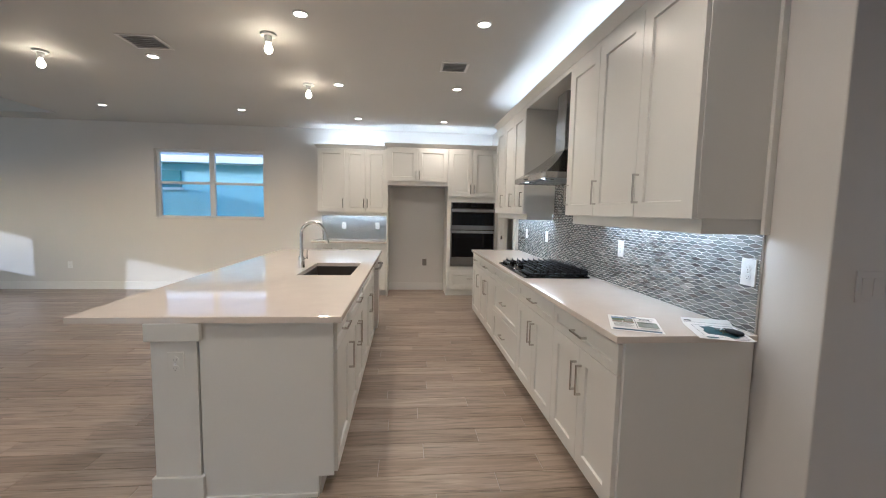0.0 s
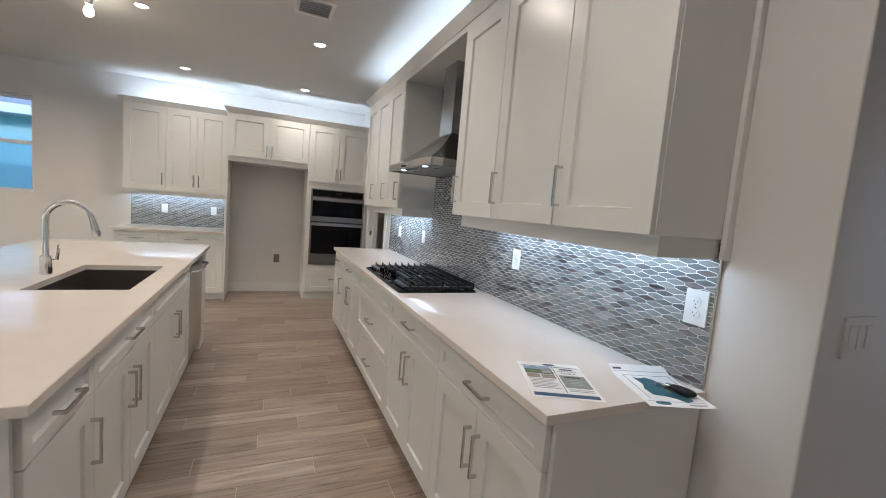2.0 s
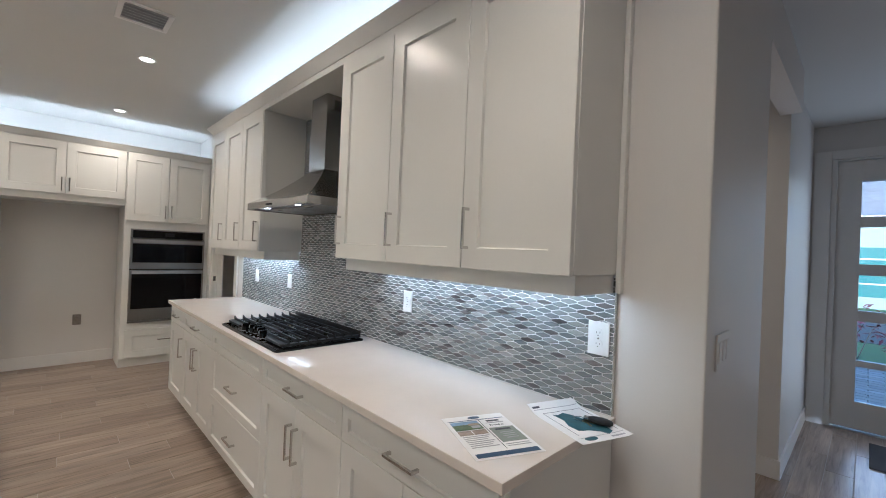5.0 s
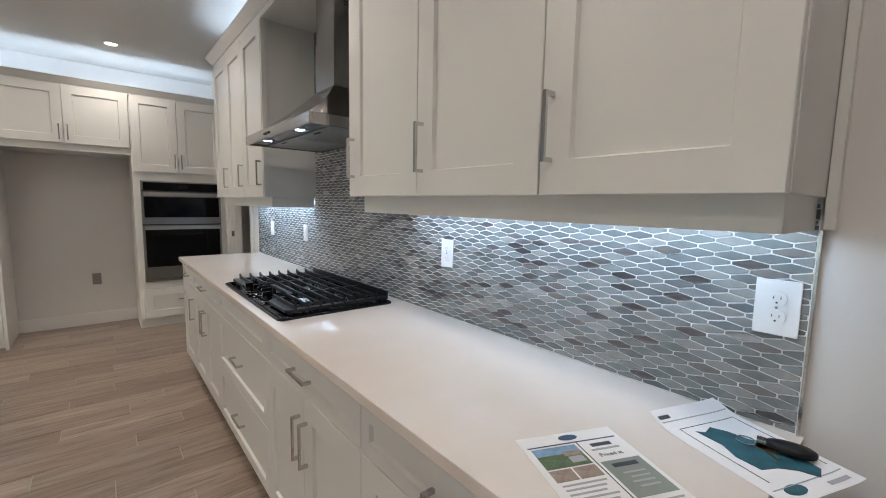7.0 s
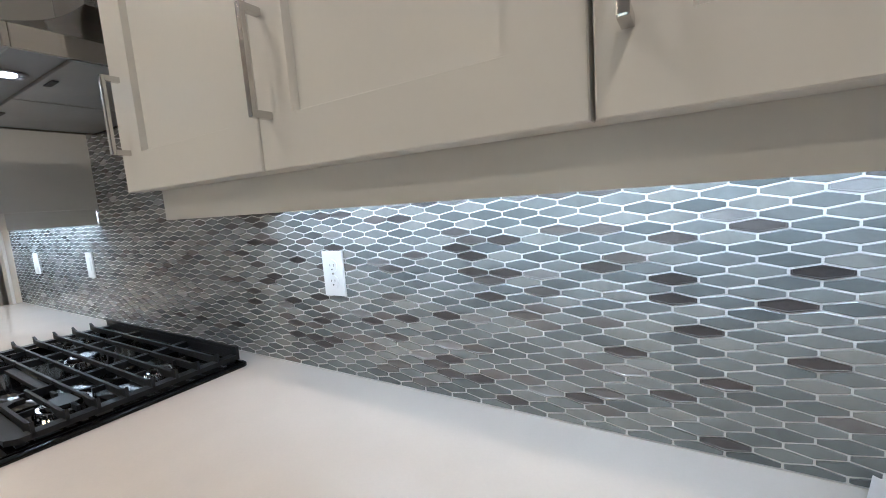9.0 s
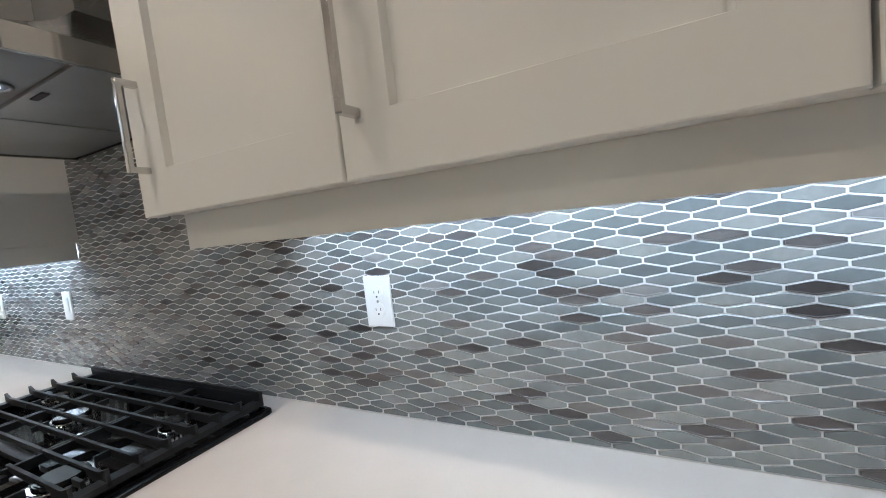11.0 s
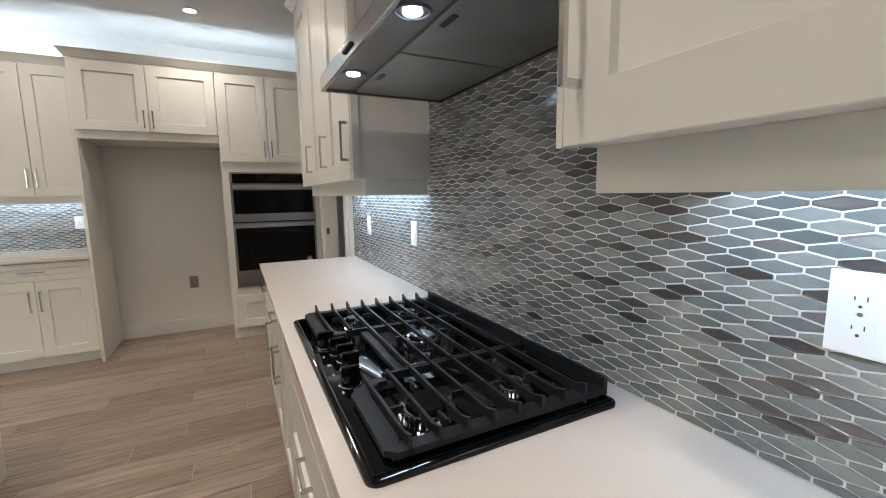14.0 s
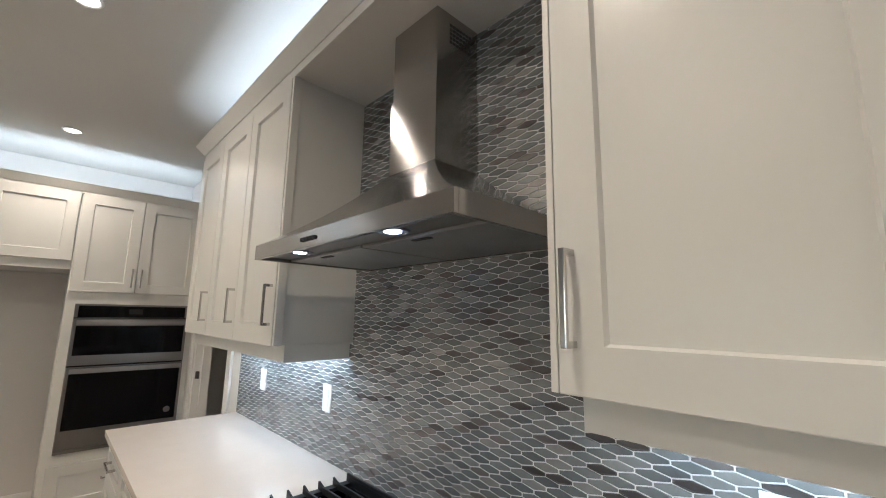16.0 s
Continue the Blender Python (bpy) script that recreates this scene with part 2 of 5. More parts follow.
M_LEAF = shader("leaf", (0.05, 0.10, 0.03), 0.5, vary=0.4, scale=(8.0, 60.0))
M_REDLEAF = shader("red_leaf", (0.22, 0.03, 0.035), 0.5, vary=0.4, scale=(8.0, 60.0))
M_MAT = shader("mat_fibre", (0.03, 0.03, 0.032), 0.95, vary=0.3, scale=(10.0, 400.0), bump=0.8)


# ---- mesh helpers ----
WORLD = {}


def thing(name, x, y, z, label, category, group="", kind=""):
    ob = tagged(new(name), label, category, group, kind)
    ob.empty_display_size = 0.05
    ob.location = (x, y, z)
    WORLD[ob.name] = Matrix.Translation((x, y, z))
    return ob


def part(name, bm, material, parent=None, label="", smooth=False):
    """Links a bmesh, given in world coordinates, as one mesh object under a thing or a part."""
    vs = [v.co for v in bm.verts]
    c = Vector([(min(v[i] for v in vs) + max(v[i] for v in vs)) / 2 for i in range(3)])
    bmesh.ops.translate(bm, verts=bm.verts, vec=-c)
    me = bpy.data.meshes.new(name)
    bm.to_mesh(me)
    bm.free()
    me.materials.append(material)
    if smooth:
        for p in me.polygons:
            p.use_smooth = True
        me.set_sharp_from_angle(angle=radians(35))
    ob = new(name, me)
    ob.matrix_basis = Matrix.Translation(c)
    WORLD[ob.name] = Matrix.Translation(c)
    if parent:
        ob.parent = parent
        ob.matrix_parent_inverse = WORLD[parent.name].inverted()
    if label:
        ob["label"] = label
    return ob


def structure(ob, label, category):
    return tagged(ob, label, category, "", "structure")


def box(x0, x1, y0, y1, z0, z1, bevel=0.0, bm=None, seg=2):
    own = bm is None
    work = bmesh.new()
    r = bmesh.ops.create_cube(work, size=1.0)
    bmesh.ops.scale(work, vec=(abs(x1 - x0), abs(y1 - y0), abs(z1 - z0)), verts=r["verts"])
    bmesh.ops.translate(work, vec=((x0 + x1) / 2, (y0 + y1) / 2, (z0 + z1) / 2), verts=r["verts"])
    if bevel:
        bmesh.ops.bevel(work, geom=work.edges[:], offset=bevel, segments=seg, affect="EDGES", profile=0.7)
    if own:
        return work
    return join(bm, work)


def join(bm, other):
    me = bpy.data.meshes.new("tmp")
    other.to_mesh(me)
    other.free()
    bm.from_mesh(me)
    bpy.data.meshes.remove(me)
    return bm


def cyl(c, r, h, axis="z", r2=None, seg=24, bevel=0.0, bm=None):
    work = bmesh.new()
    bmesh.ops.create_cone(work, cap_ends=True, segments=seg, radius1=r, radius2=r if r2 is None else r2, depth=h)
    if bevel:
        bmesh.ops.bevel(work, geom=[e for e in work.edges if abs(e.verts[0].co.z - e.verts[1].co.z) < 1e-6], offset=bevel, segments=2, affect="EDGES")
    rot = {"z": Matrix(), "x": Matrix.Rotation(radians(90), 4, "Y"), "y": Matrix.Rotation(radians(-90), 4, "X")}[axis]
    bmesh.ops.transform(work, matrix=Matrix.Translation(c) @ rot, verts=work.verts)
    return work if bm is None else join(bm, work)


def ring(c, r, tube, bm=None, seg=24, axis="z"):
    work = bmesh.new()
    rows = []
    for i in range(seg):
        a = 2 * math.pi * i / seg
        rows.append([work.verts.new(((r + tube * math.cos(b)) * math.cos(a), (r + tube * math.cos(b)) * math.sin(a), tube * math.sin(b))) for b in [2 * math.pi * k / 8 for k in range(8)]])
    for i in range(seg):
        for k in range(8):
            work.faces.new((rows[i][k], rows[(i + 1) % seg][k], rows[(i + 1) % seg][(k + 1) % 8], rows[i][(k + 1) % 8]))
    rot = {"z": Matrix(), "x": Matrix.Rotation(radians(90), 4, "Y"), "y": Matrix.Rotation(radians(-90), 4, "X")}[axis]
    bmesh.ops.transform(work, matrix=Matrix.Translation(c) @ rot, verts=work.verts)
    return work if bm is None else join(bm, work)


def tube(points, r, seg=12, taper=None):
    """A round bar along a line of points."""
    bm = bmesh.new()
    pts = [Vector(p) for p in points]
    rings = []
    up = Vector((0.0, 1.0, 0.02))
    for i, p in enumerate(pts):
        d = (pts[min(i + 1, len(pts) - 1)] - pts[max(i - 1, 0)]).normalized()
        a = d.cross(up).normalized()
        b = d.cross(a).normalized()
        rr = r * (taper[i] if taper else 1)
        rings.append([bm.verts.new(p + rr * (a * math.cos(2 * math.pi * k / seg) + b * math.sin(2 * math.pi * k / seg))) for k in range(seg)])
    for i in range(len(rings) - 1):
        for k in range(seg):
            bm.faces.new((rings[i][k], rings[i][(k + 1) % seg], rings[i + 1][(k + 1) % seg], rings[i + 1][k]))
    bm.faces.new(rings[0])
    bm.faces.new(rings[-1])
    bmesh.ops.recalc_face_normals(bm, faces=bm.faces)
    return bm


def strips(loops, closed=True):
    """Quads between loops of equally many points; the first and last loops are capped."""
    bm = bmesh.new()
    rows = [[bm.verts.new(p) for p in lp] for lp in loops]
    n = len(rows[0])
    for a, b in zip(rows, rows[1:]):
        for k in range(n):
            bm.faces.new((a[k], a[(k + 1) % n], b[(k + 1) % n], b[k]))
    if closed:
        bm.faces.new(rows[0])
        bm.faces.new(rows[-1])
    bmesh.ops.recalc_face_normals(bm, faces=bm.faces)
    return bm


def placed(bm, face):
    """Moves a mesh from a cabinet's own axes (u along it, d out of its front, z up) into the world."""
    bmesh.ops.transform(bm, matrix=face, verts=bm.verts)
    if face.determinant() < 0:
        bmesh.ops.reverse_faces(bm, faces=bm.faces)
    return bm


def facing_west(x):
    return Matrix(((0, -1, 0, x), (1, 0, 0, 0), (0, 0, 1, 0), (0, 0, 0, 1)))


def facing_east(x):
    return Matrix(((0, 1, 0, x), (1, 0, 0, 0), (0, 0, 1, 0), (0, 0, 0, 1)))


def facing_south(y):
    return Matrix(((1, 0, 0, 0), (0, -1, 0, y), (0, 0, 1, 0), (0, 0, 0, 1)))


# ---- cabinets ----
GAP = 0.0021


def rect(u0, u1, z0, z1, d):
    return [(u0, d, z0), (u1, d, z0), (u1, d, z1), (u0, d, z1)]


def shaker(name, face, parent, u0, u1, z0, z1, rail=0.074, thick=0.02, flat=False):
    """A door or drawer front with a framed, sunken panel."""
    u0, u1, z0, z1 = u0 + GAP, u1 - GAP, z0 + GAP, z1 - GAP
    c = 0.0016
    loops = [rect(u0, u1, z0, z1, 0.0), rect(u0, u1, z0, z1, thick - c), rect(u0 + c, u1 - c, z0 + c, z1 - c, thick)]
    if not flat:
        loops.append(rect(u0 + rail, u1 - rail, z0 + rail, z1 - rail, thick))
        loops.append(rect(u0 + rail + 0.004, u1 - rail - 0.004, z0 + rail + 0.004, z1 - rail - 0.004, thick - 0.011))
    return part(name, placed(strips(loops), face), M_CAB, parent)


def pull(face, parent, u, z, length=0.15, upright=True, d0=0.02, material=None, reach=0.032):
    """A squared bar pull on two feet."""
    w, h = 0.0105, length / 2
    bm = bmesh.new()
    bar = (u - w / 2, u + w / 2, z - h, z + h) if upright else (u - h, u + h, z - w / 2, z + w / 2)
    box(bar[0], bar[1], d0 + reach - 0.008, d0 + reach, bar[2], bar[3], 0.002, bm)
    for s in (-1, 1):
        e = s * (h - w / 2)
        uu, zz = (u, z + e) if upright else (u + e, z)
        box(uu - w / 2, uu + w / 2, d0, d0 + reach - 0.006, zz - w / 2, zz + w / 2, 0.0012, bm)
    return part("handle", placed(bm, face), material or M_NICKEL, parent, "satin nickel bar handle")


def carcass(face, parent, u0, u1, depth, z0, z1, toe=0.0, name="body"):
    """The box behind the doors, open at the front edge by a face frame, with a set-back toe kick."""
    bm = bmesh.new()
    box(u0, u1, -depth, -0.001, z0 + toe, z1, 0.0012, bm, 1)
    body = part(name, placed(bm, face), M_CAB, parent)
    if toe:
        part("toe_kick", placed(box(u0 + 0.001, u1 - 0.001, -depth + 0.01, -0.06, z0, z0 + toe - 0.001), face), M_CAB, parent)
    return body


def base_unit(face, u0, u1, layout, depth=0.58, high=0.883, label="white shaker base cabinet under the quartz counter", group="base cabinets"):
    p = face @ Vector(((u0 + u1) / 2, -depth / 2, 0))
    cab = thing("base_cabinet", p.x, p.y, 0, label, "cabinet", group)
    carcass(face, cab, u0, u1, depth, 0.0, high, 0.105)
    mid = (u0 + u1) / 2
    top, low, split = 0.872, 0.112, 0.732
    if layout == "drawers":
        for z0, z1, h in ((split, top, None), (0.425, split, 0.555), (low, 0.425, 0.24)):
            dr = shaker("drawer", face, cab, u0, u1, z0, z1, 0.05)
            if h:
                pull(face, dr, mid, (z0 + z1) / 2, 0.15, False)
        return cab
    if "dish" in layout:
        return cab
    dr = shaker("drawer", face, cab, u0, u1, split, top, 0.042)
    if "false" not in layout:
        pull(face, dr, mid, (split + top) / 2, 0.15, False)
    if "two" in layout:
        for a, b, hu in ((u0, mid, mid - 0.032), (mid, u1, mid + 0.032)):
            dd = shaker("door", face, cab, a, b, low, split)
            pull(face, dd, hu, 0.57, 0.16)
    else:
        dd = shaker("door", face, cab, u0, u1, low, split)
        pull(face, dd, u0 + 0.03 if "near" in layout else u1 - 0.03, 0.57, 0.16)
    return cab


def crown(face, parent, u0, u1, z, ret0=0.0, ret1=0.0, d=0.02):
    """A sloped crown along a cabinet's top, with returns at free ends."""
    prof = [(0.0, 0.0), (0.005, 0.0), (0.008, 0.004), (0.045, 0.054), (0.048, 0.056), (0.048, 0.062), (0.0, 0.062)]
    def lp(u, s):
        return [(u + s * a, d + a, z + b) for a, b in prof]
    loops = []
    if ret0:
        loops.append([(u0 - a, d - ret0, z + b) for a, b in prof])
    loops.append(lp(u0, -1 if ret0 else 0))
    loops.append(lp(u1, 1 if ret1 else 0))
    if ret1:
        loops.append([(u1 + a, d - ret1, z + b) for a, b in prof])
    return part("crown_moulding", placed(strips(loops), face), M_CAB, parent)


def wall_unit(face, u0, u1, splits, z0, z1, depth, pull_sides, label, group="wall cabinets", handle_z=None, rail=True, rail0=0.0, rail1=0.0):
    p = face @ Vector(((u0 + u1) / 2, -depth / 2, z0))
    cab = thing("wall_cabinet", p.x, p.y, z0, label, "cabinet", group)
    carcass(face, cab, u0, u1, depth, z0 + 0.004, z1 + 0.02)
    edges = [u0, *splits, u1]
    for (a, b), side in zip(zip(edges, edges[1:]), pull_sides):
        dd = shaker("door", face, cab, a, b, z0, z1)
        pull(face, dd, a + 0.03 if side == "a" else b - 0.03, handle_z or z0 + 0.147, 0.15, material=M_PULL)
    if rail:
        bm = box(u0 + rail0, u1 - rail1, -0.055, -0.035, z0 - 0.06, z0 + 0.0046, 0.0004)
        for flag, u in ((rail0, u0 + rail0), (rail1, u1 - rail1 - 0.02)):
            box(u, u + 0.02, -depth + 0.01, -0.055, z0 - 0.06, z0 + 0.0046, 0.0004, bm)
        part("light_rail", placed(bm, face), M_CAB, cab)
    return cab


# ---- structure ----
def wall(name, label, boxes, material=None):
    bm = bmesh.new()
    for b in boxes:
        box(*b, bm=bm)
    return structure(part(name, bm, material or M_WALL), label, "wall")


T = 0.12
wall("wall_east", "off-white painted kitchen wall with pantry opening", [
    (X_EAST, X_EAST + T, 1.60, 5.80, 0, Z_CEIL), (X_EAST, X_EAST + T, 5.80, 6.68, 2.06, Z_CEIL), (X_EAST, X_EAST + T, 6.68, Y_BACK, 0, Z_CEIL)])
WX0, WX1, WZ0, WZ1 = -4.08, -2.32, 1.215, 2.36
wall("wall_north", "off-white painted back wall with a window", [
    (-8.6, WX0, Y_BACK, Y_BACK + 0.16, 0, Z_CEIL + 0.3), (WX1, 3.3, Y_BACK, Y_BACK + 0.16, 0, Z_CEIL + 0.3),
    (WX0, WX1, Y_BACK, Y_BACK + 0.16, 0, WZ0), (WX0, WX1, Y_BACK, Y_BACK + 0.16, WZ1, Z_CEIL + 0.3)])
# rounded drywall corner
R = 0.007
arc = [(X_EAST + R - R * math.cos(a), 1.475 + R - R * math.sin(a)) for a in [math.pi / 2 * k / 8 for k in range(9)]]
prof = [(X_EAST + T, 1.60), (X_EAST, 1.60)] + arc + [(X_EAST + T, 1.475)]
structure(part("wall_corner", strips([[(x, y, 0.0) for x, y in prof], [(x, y, Z_CEIL) for x, y in prof]]), M_WALL, smooth=True), "off-white rounded drywall corner beside the hall", "wall")
wall("wall_hall_stub", "off-white painted wall beside the hall", [(X_EAST + T, 2.52, 1.475, 1.475 + T, 0, Z_CEIL)])
wall("wall_hall_header", "off-white painted header over the hall opening", [(2.52, 3.80, 1.475, 1.475 + T, 2.50, Z_CEIL)])
wall("wall_hall_left", "off-white painted hall wall", [(2.40, 2.52, 1.475 + T, 4.2, 0, Z_CEIL)])
wall("wall_hall_right", "off-white painted hall wall", [(3.80, 3.92, 1.535 + T, 4.2, 0, Z_CEIL)])
wall("wall_hall_end", "off-white painted wall at the hall's end", [(2.40, 3.92, 4.2, 4.32, 0, Z_CEIL)])
wall("wall_foyer_north", "off-white painted foyer wall", [(3.80, 5.40, 1.535, 1.535 + T, 0, Z_CEIL)])
FX = 5.40
wall("wall_front", "off-white painted front wall around the entrance door", [
    (FX, FX + 0.16, 1.40, 1.66, 0, Z_CEIL), (FX, FX + 0.16, -0.72, 0.38, 0, Z_CEIL), (FX, FX + 0.16, 0.38, 1.40, 2.46, Z_CEIL)])
wall("wall_outer_east", "off-white painted outer wall", [(FX, FX + 0.16, 1.66, Y_BACK + 0.16, 0, Z_CEIL), (FX, FX + 0.16, -4.32, -0.72, 0, Z_CEIL)])
wall("wall_outer_corners", "off-white painted outer walls", [(3.3, FX, Y_BACK, Y_BACK + 0.16, 0, Z_CEIL), (1.72, FX, -4.32, -4.2, 0, Z_CEIL)])
wall("wall_foyer_south", "off-white painted foyer wall", [(1.72, FX, -0.72, -0.60, 0, Z_CEIL)])
wall("wall_southeast", "off-white painted living room wall", [(1.60, 1.72, -4.2, -0.60, 0, Z_CEIL)])
wall("wall_south", "off-white painted living room wall with an added slider opening", [
    (-8.6, -6.0, -4.32, -4.2, 0, Z_CEIL), (-4.2, 1.72, -4.32, -4.2, 0, Z_CEIL), (-6.0, -4.2, -4.32, -4.2, 2.45, Z_CEIL)])
wall("wall_west", "off-white painted wall with a window and a glazed slider", [
    (-8.72, -8.6, -4.32, 2.9, 0, Z_CEIL), (-8.72, -8.6, 2.9, 5.36, 2.4, Z_CEIL), (-8.72, -8.6, 5.36, 5.97, 0, Z_CEIL), (-8.72, -8.6, 5.97, 7.0, 2.4, Z_CEIL),
    (-8.72, -8.6, 5.97, 7.0, 0, 0.72), (-8.72, -8.6, 7.0, Y_BACK + 0.16, 0, Z_CEIL)])
wall("wall_pantry", "off-white painted pantry walls", [(3.0, 3.12, 5.2, Y_BACK, 0, Z_CEIL), (X_EAST + T, 3.12, 5.08, 5.2, 0, Z_CEIL)])

# ceiling with a raised tray over the living room
TX0, TX1, TY0, TY1, TZ = -8.2, -5.15, 2.2, 6.95, 0.24
bm = bmesh.new()
box(-8.72, 5.56, -4.32, TY0, Z_CEIL, Z_CEIL + 0.1, bm=bm)
box(-8.72, 5.56, TY1, Y_BACK + 0.16, Z_CEIL, Z_CEIL + 0.1, bm=bm)
box(-8.72, TX0, TY0, TY1, Z_CEIL, Z_CEIL + 0.1, bm=bm)
box(TX1, 5.56, TY0, TY1, Z_CEIL, Z_CEIL + 0.1, bm=bm)
box(TX0 - 0.1, TX1 + 0.1, TY0 - 0.1, TY1 + 0.1, Z_CEIL + TZ, Z_CEIL + TZ + 0.1, bm=bm)
for x0, x1, y0, y1 in ((TX0 - 0.1, TX0, TY0 - 0.1, TY1 + 0.1), (TX1, TX1 + 0.1, TY0 - 0.1, TY1 + 0.1), (TX0, TX1, TY0 - 0.1, TY0), (TX0, TX1, TY1, TY1 + 0.1)):
    box(x0, x1, y0, y1, Z_CEIL + 0.1, Z_CEIL + TZ, bm=bm)
structure(part("ceiling", bm, M_CEIL), "off-white painted ceiling with a shallow tray", "ceiling")

# baseboards
def baseboard(boxes):
    bm = bmesh.new()
    for x0, x1, y0, y1 in boxes:
        box(x0, x1, y0, y1, 0, 0.13, 0.004, bm)
    return structure(part("baseboard", bm, M_TRIM), "white painted baseboard along the wall", "baseboard")


B = 0.014
baseboard([(-8.6, -1.37, Y_BACK - B, Y_BACK)])
baseboard([(-0.205, 0.76, Y_BACK - B, Y_BACK)])
baseboard([(3.80 - B, 3.80, 1.535, 4.2), (3.80 - B, FX, 1.535 - B, 1.535)])
baseboard([(X_EAST - B, X_EAST, 1.475, 1.742)])
baseboard([(X_EAST + 0.012, 2.52, 1.475 - B, 1.475)])
baseboard([(-8.6, -8.6 + B, -4.2, 2.9), (-8.6, -8.6 + B, 5.36, Y_BACK - B)])

# pantry opening: casing, far jamb with strike plate
bm = bmesh.new()
box(X_EAST - 0.016, X_EAST, 5.715, 5.80, 0, 2.14, 0.004, bm)
box(X_EAST - 0.016, X_EAST, 6.68, 6.765, 0, 2.14, 0.004, bm)
box(X_EAST - 0.016, X_EAST, 5.80, 6.68, 2.06, 2.14, 0.004, bm)
structure(part("trim_pantry", bm, M_TRIM), "white painted door casing of the pantry", "trim")
bm = box(X_EAST, X_EAST + T, 6.665, 6.68, 0, 2.06, 0.002)
box(X_EAST + 0.055, X_EAST + T, 6.652, 6.665, 0, 2.06, 0.002, bm)
jamb = structure(part("door_jamb", bm, M_TRIM), "white painted door jamb with a metal strike", "door frame")
part("strike_plate", box(X_EAST + 0.014, X_EAST + 0.042, 6.661, 6.666, 0.98, 1.04, 0.001), M_NICKEL, jamb, "satin nickel strike plate")
bm = box(2.25, 2.29, 5.9, 6.66, 0.01, 2.04, 0.003)
door_p = thing("door_1", 2.27, 6.3, 0, "white panelled pantry door standing open", "door", kind="structure")
part("door_leaf", bm, M_TRIM, door_p)

# floor slab under the planks
structure(part("floor", box(-8.72, 5.56, -4.32, Y_BACK + 0.16, -0.12, -0.0025), M_FLOORGROUT), "wood-look porcelain plank floor with pale grout", "floor")


# ---- windows and entrance door ----
win = thing("window_1", (WX0 + WX1) / 2, Y_BACK + 0.1, WZ0, "white vinyl double window with lower insect screens", "window", kind="structure")
y0, y1 = Y_BACK + 0.075, Y_BACK + 0.135
mid = (WX0 + WX1) / 2
for a, b in ((WX0, mid), (mid, WX1)):
    bm = bmesh.new()
    f = 0.042
    box(a, b, y0, y1, WZ0, WZ0 + f, 0.003, bm)
    box(a, b, y0, y1, WZ1 - f, WZ1, 0.003, bm)
    box(a, a + f, y0, y1, WZ0 + f, WZ1 - f, 0.003, bm)
    box(b - f, b, y0, y1, WZ0 + f, WZ1 - f, 0.003, bm)
    fr = part("window_frame", bm, M_TRIM, win)
    zm = WZ0 + 0.52 * (WZ1 - WZ0)
    part("meeting_rail", box(a + f, b - f, y0 + 0.005, y1 - 0.01, zm - 0.022, zm + 0.022, 0.003), M_TRIM, fr)
    g = part("pane", box(a + f, b - f, y0 + 0.035, y0 + 0.039, zm + 0.02, WZ1 - f), M_GLASS, fr)
    g.visible_shadow = False
    g = part("pane", box(a + f, b - f, y0 + 0.022, y0 + 0.026, WZ0 + f, zm - 0.02), M_GLASS, fr)
    g.visible_shadow = False
    g = part("insect_screen", box(a + f, b - f, y0 + 0.046, y0 + 0.047, WZ0 + f, zm - 0.02), M_SCREEN, fr)
    g.visible_shadow = False
part("window_sill", box(WX0 + 0.002, WX1 - 0.002, Y_BACK - 0.012, y0 - 0.002, WZ0 + 0.002, WZ0 + 0.018, 0.004), M_TRIM, win)

# tall glazed openings of the west wall
for n, (a, b, z) in enumerate(((2.9, 5.36, 0.0), (5.97, 7.0, 0.72))):
    w = thing("window_%d" % (n + 2), -8.66, (a + b) / 2, z, "white framed glazed opening to the garden side", "window", kind="structure")
    bm = bmesh.new()
    for c, d in ((a, a + 0.06), (b - 0.06, b), ((a + b) / 2 - 0.03, (a + b) / 2 + 0.03)):
        box(-8.69, -8.63, c, d, z + 0.06, 2.34, 0.003, bm)
    box(-8.69, -8.63, a, b, z, z + 0.06, 0.003, bm)
    box(-8.69, -8.63, a, b, 2.34, 2.40, 0.003, bm)
    part("window_frame", bm, M_TRIM, w)
    g = part("pane", box(-8.662, -8.658, a + 0.06, b - 0.06, z + 0.06, 2.34), M_GLASS, w)
    g.visible_shadow = False

# unseen glass sliders, added behind the start of the walk for fill light
w = thing("window_4", -5.1, -4.26, 0, "unseen white framed glass sliders added to let fill light in", "window", kind="structure")
bm = bmesh.new()
for k in range(3):
    x = -6.0 + 0.87 * k
    box(x, x + 0.06, -4.29, -4.23, 0.06, 2.39, 0.003, bm)
box(-6.0, -4.2, -4.29, -4.23, 0, 0.06, 0.003, bm)
box(-6.0, -4.2, -4.29, -4.23, 2.39, 2.45, 0.003, bm)
part("window_frame", bm, M_TRIM, w)
g = part("pane", box(-5.94, -4.26, -4.262, -4.258, 0.06, 2.39), M_GLASS, w)
g.visible_shadow = False
# warm area lamp added in the south opening to fill the near end panels
FILL_W = 6.5
lamp("fill_light_south", "AREA", Matrix.Translation((-5.1, -4.20, 1.22)) @ Matrix.Rotation(radians(90), 4, "X"), FILL_W, (1.0, 0.87, 0.70), 1.66, 2.3)
lamp("sky_light_west", "AREA", Matrix.Translation((-8.56, 4.13, 1.22)) @ Matrix.Rotation(radians(-90), 4, "Y"), 5.6, (1.0, 0.97, 0.80), 2.2, 2.3)
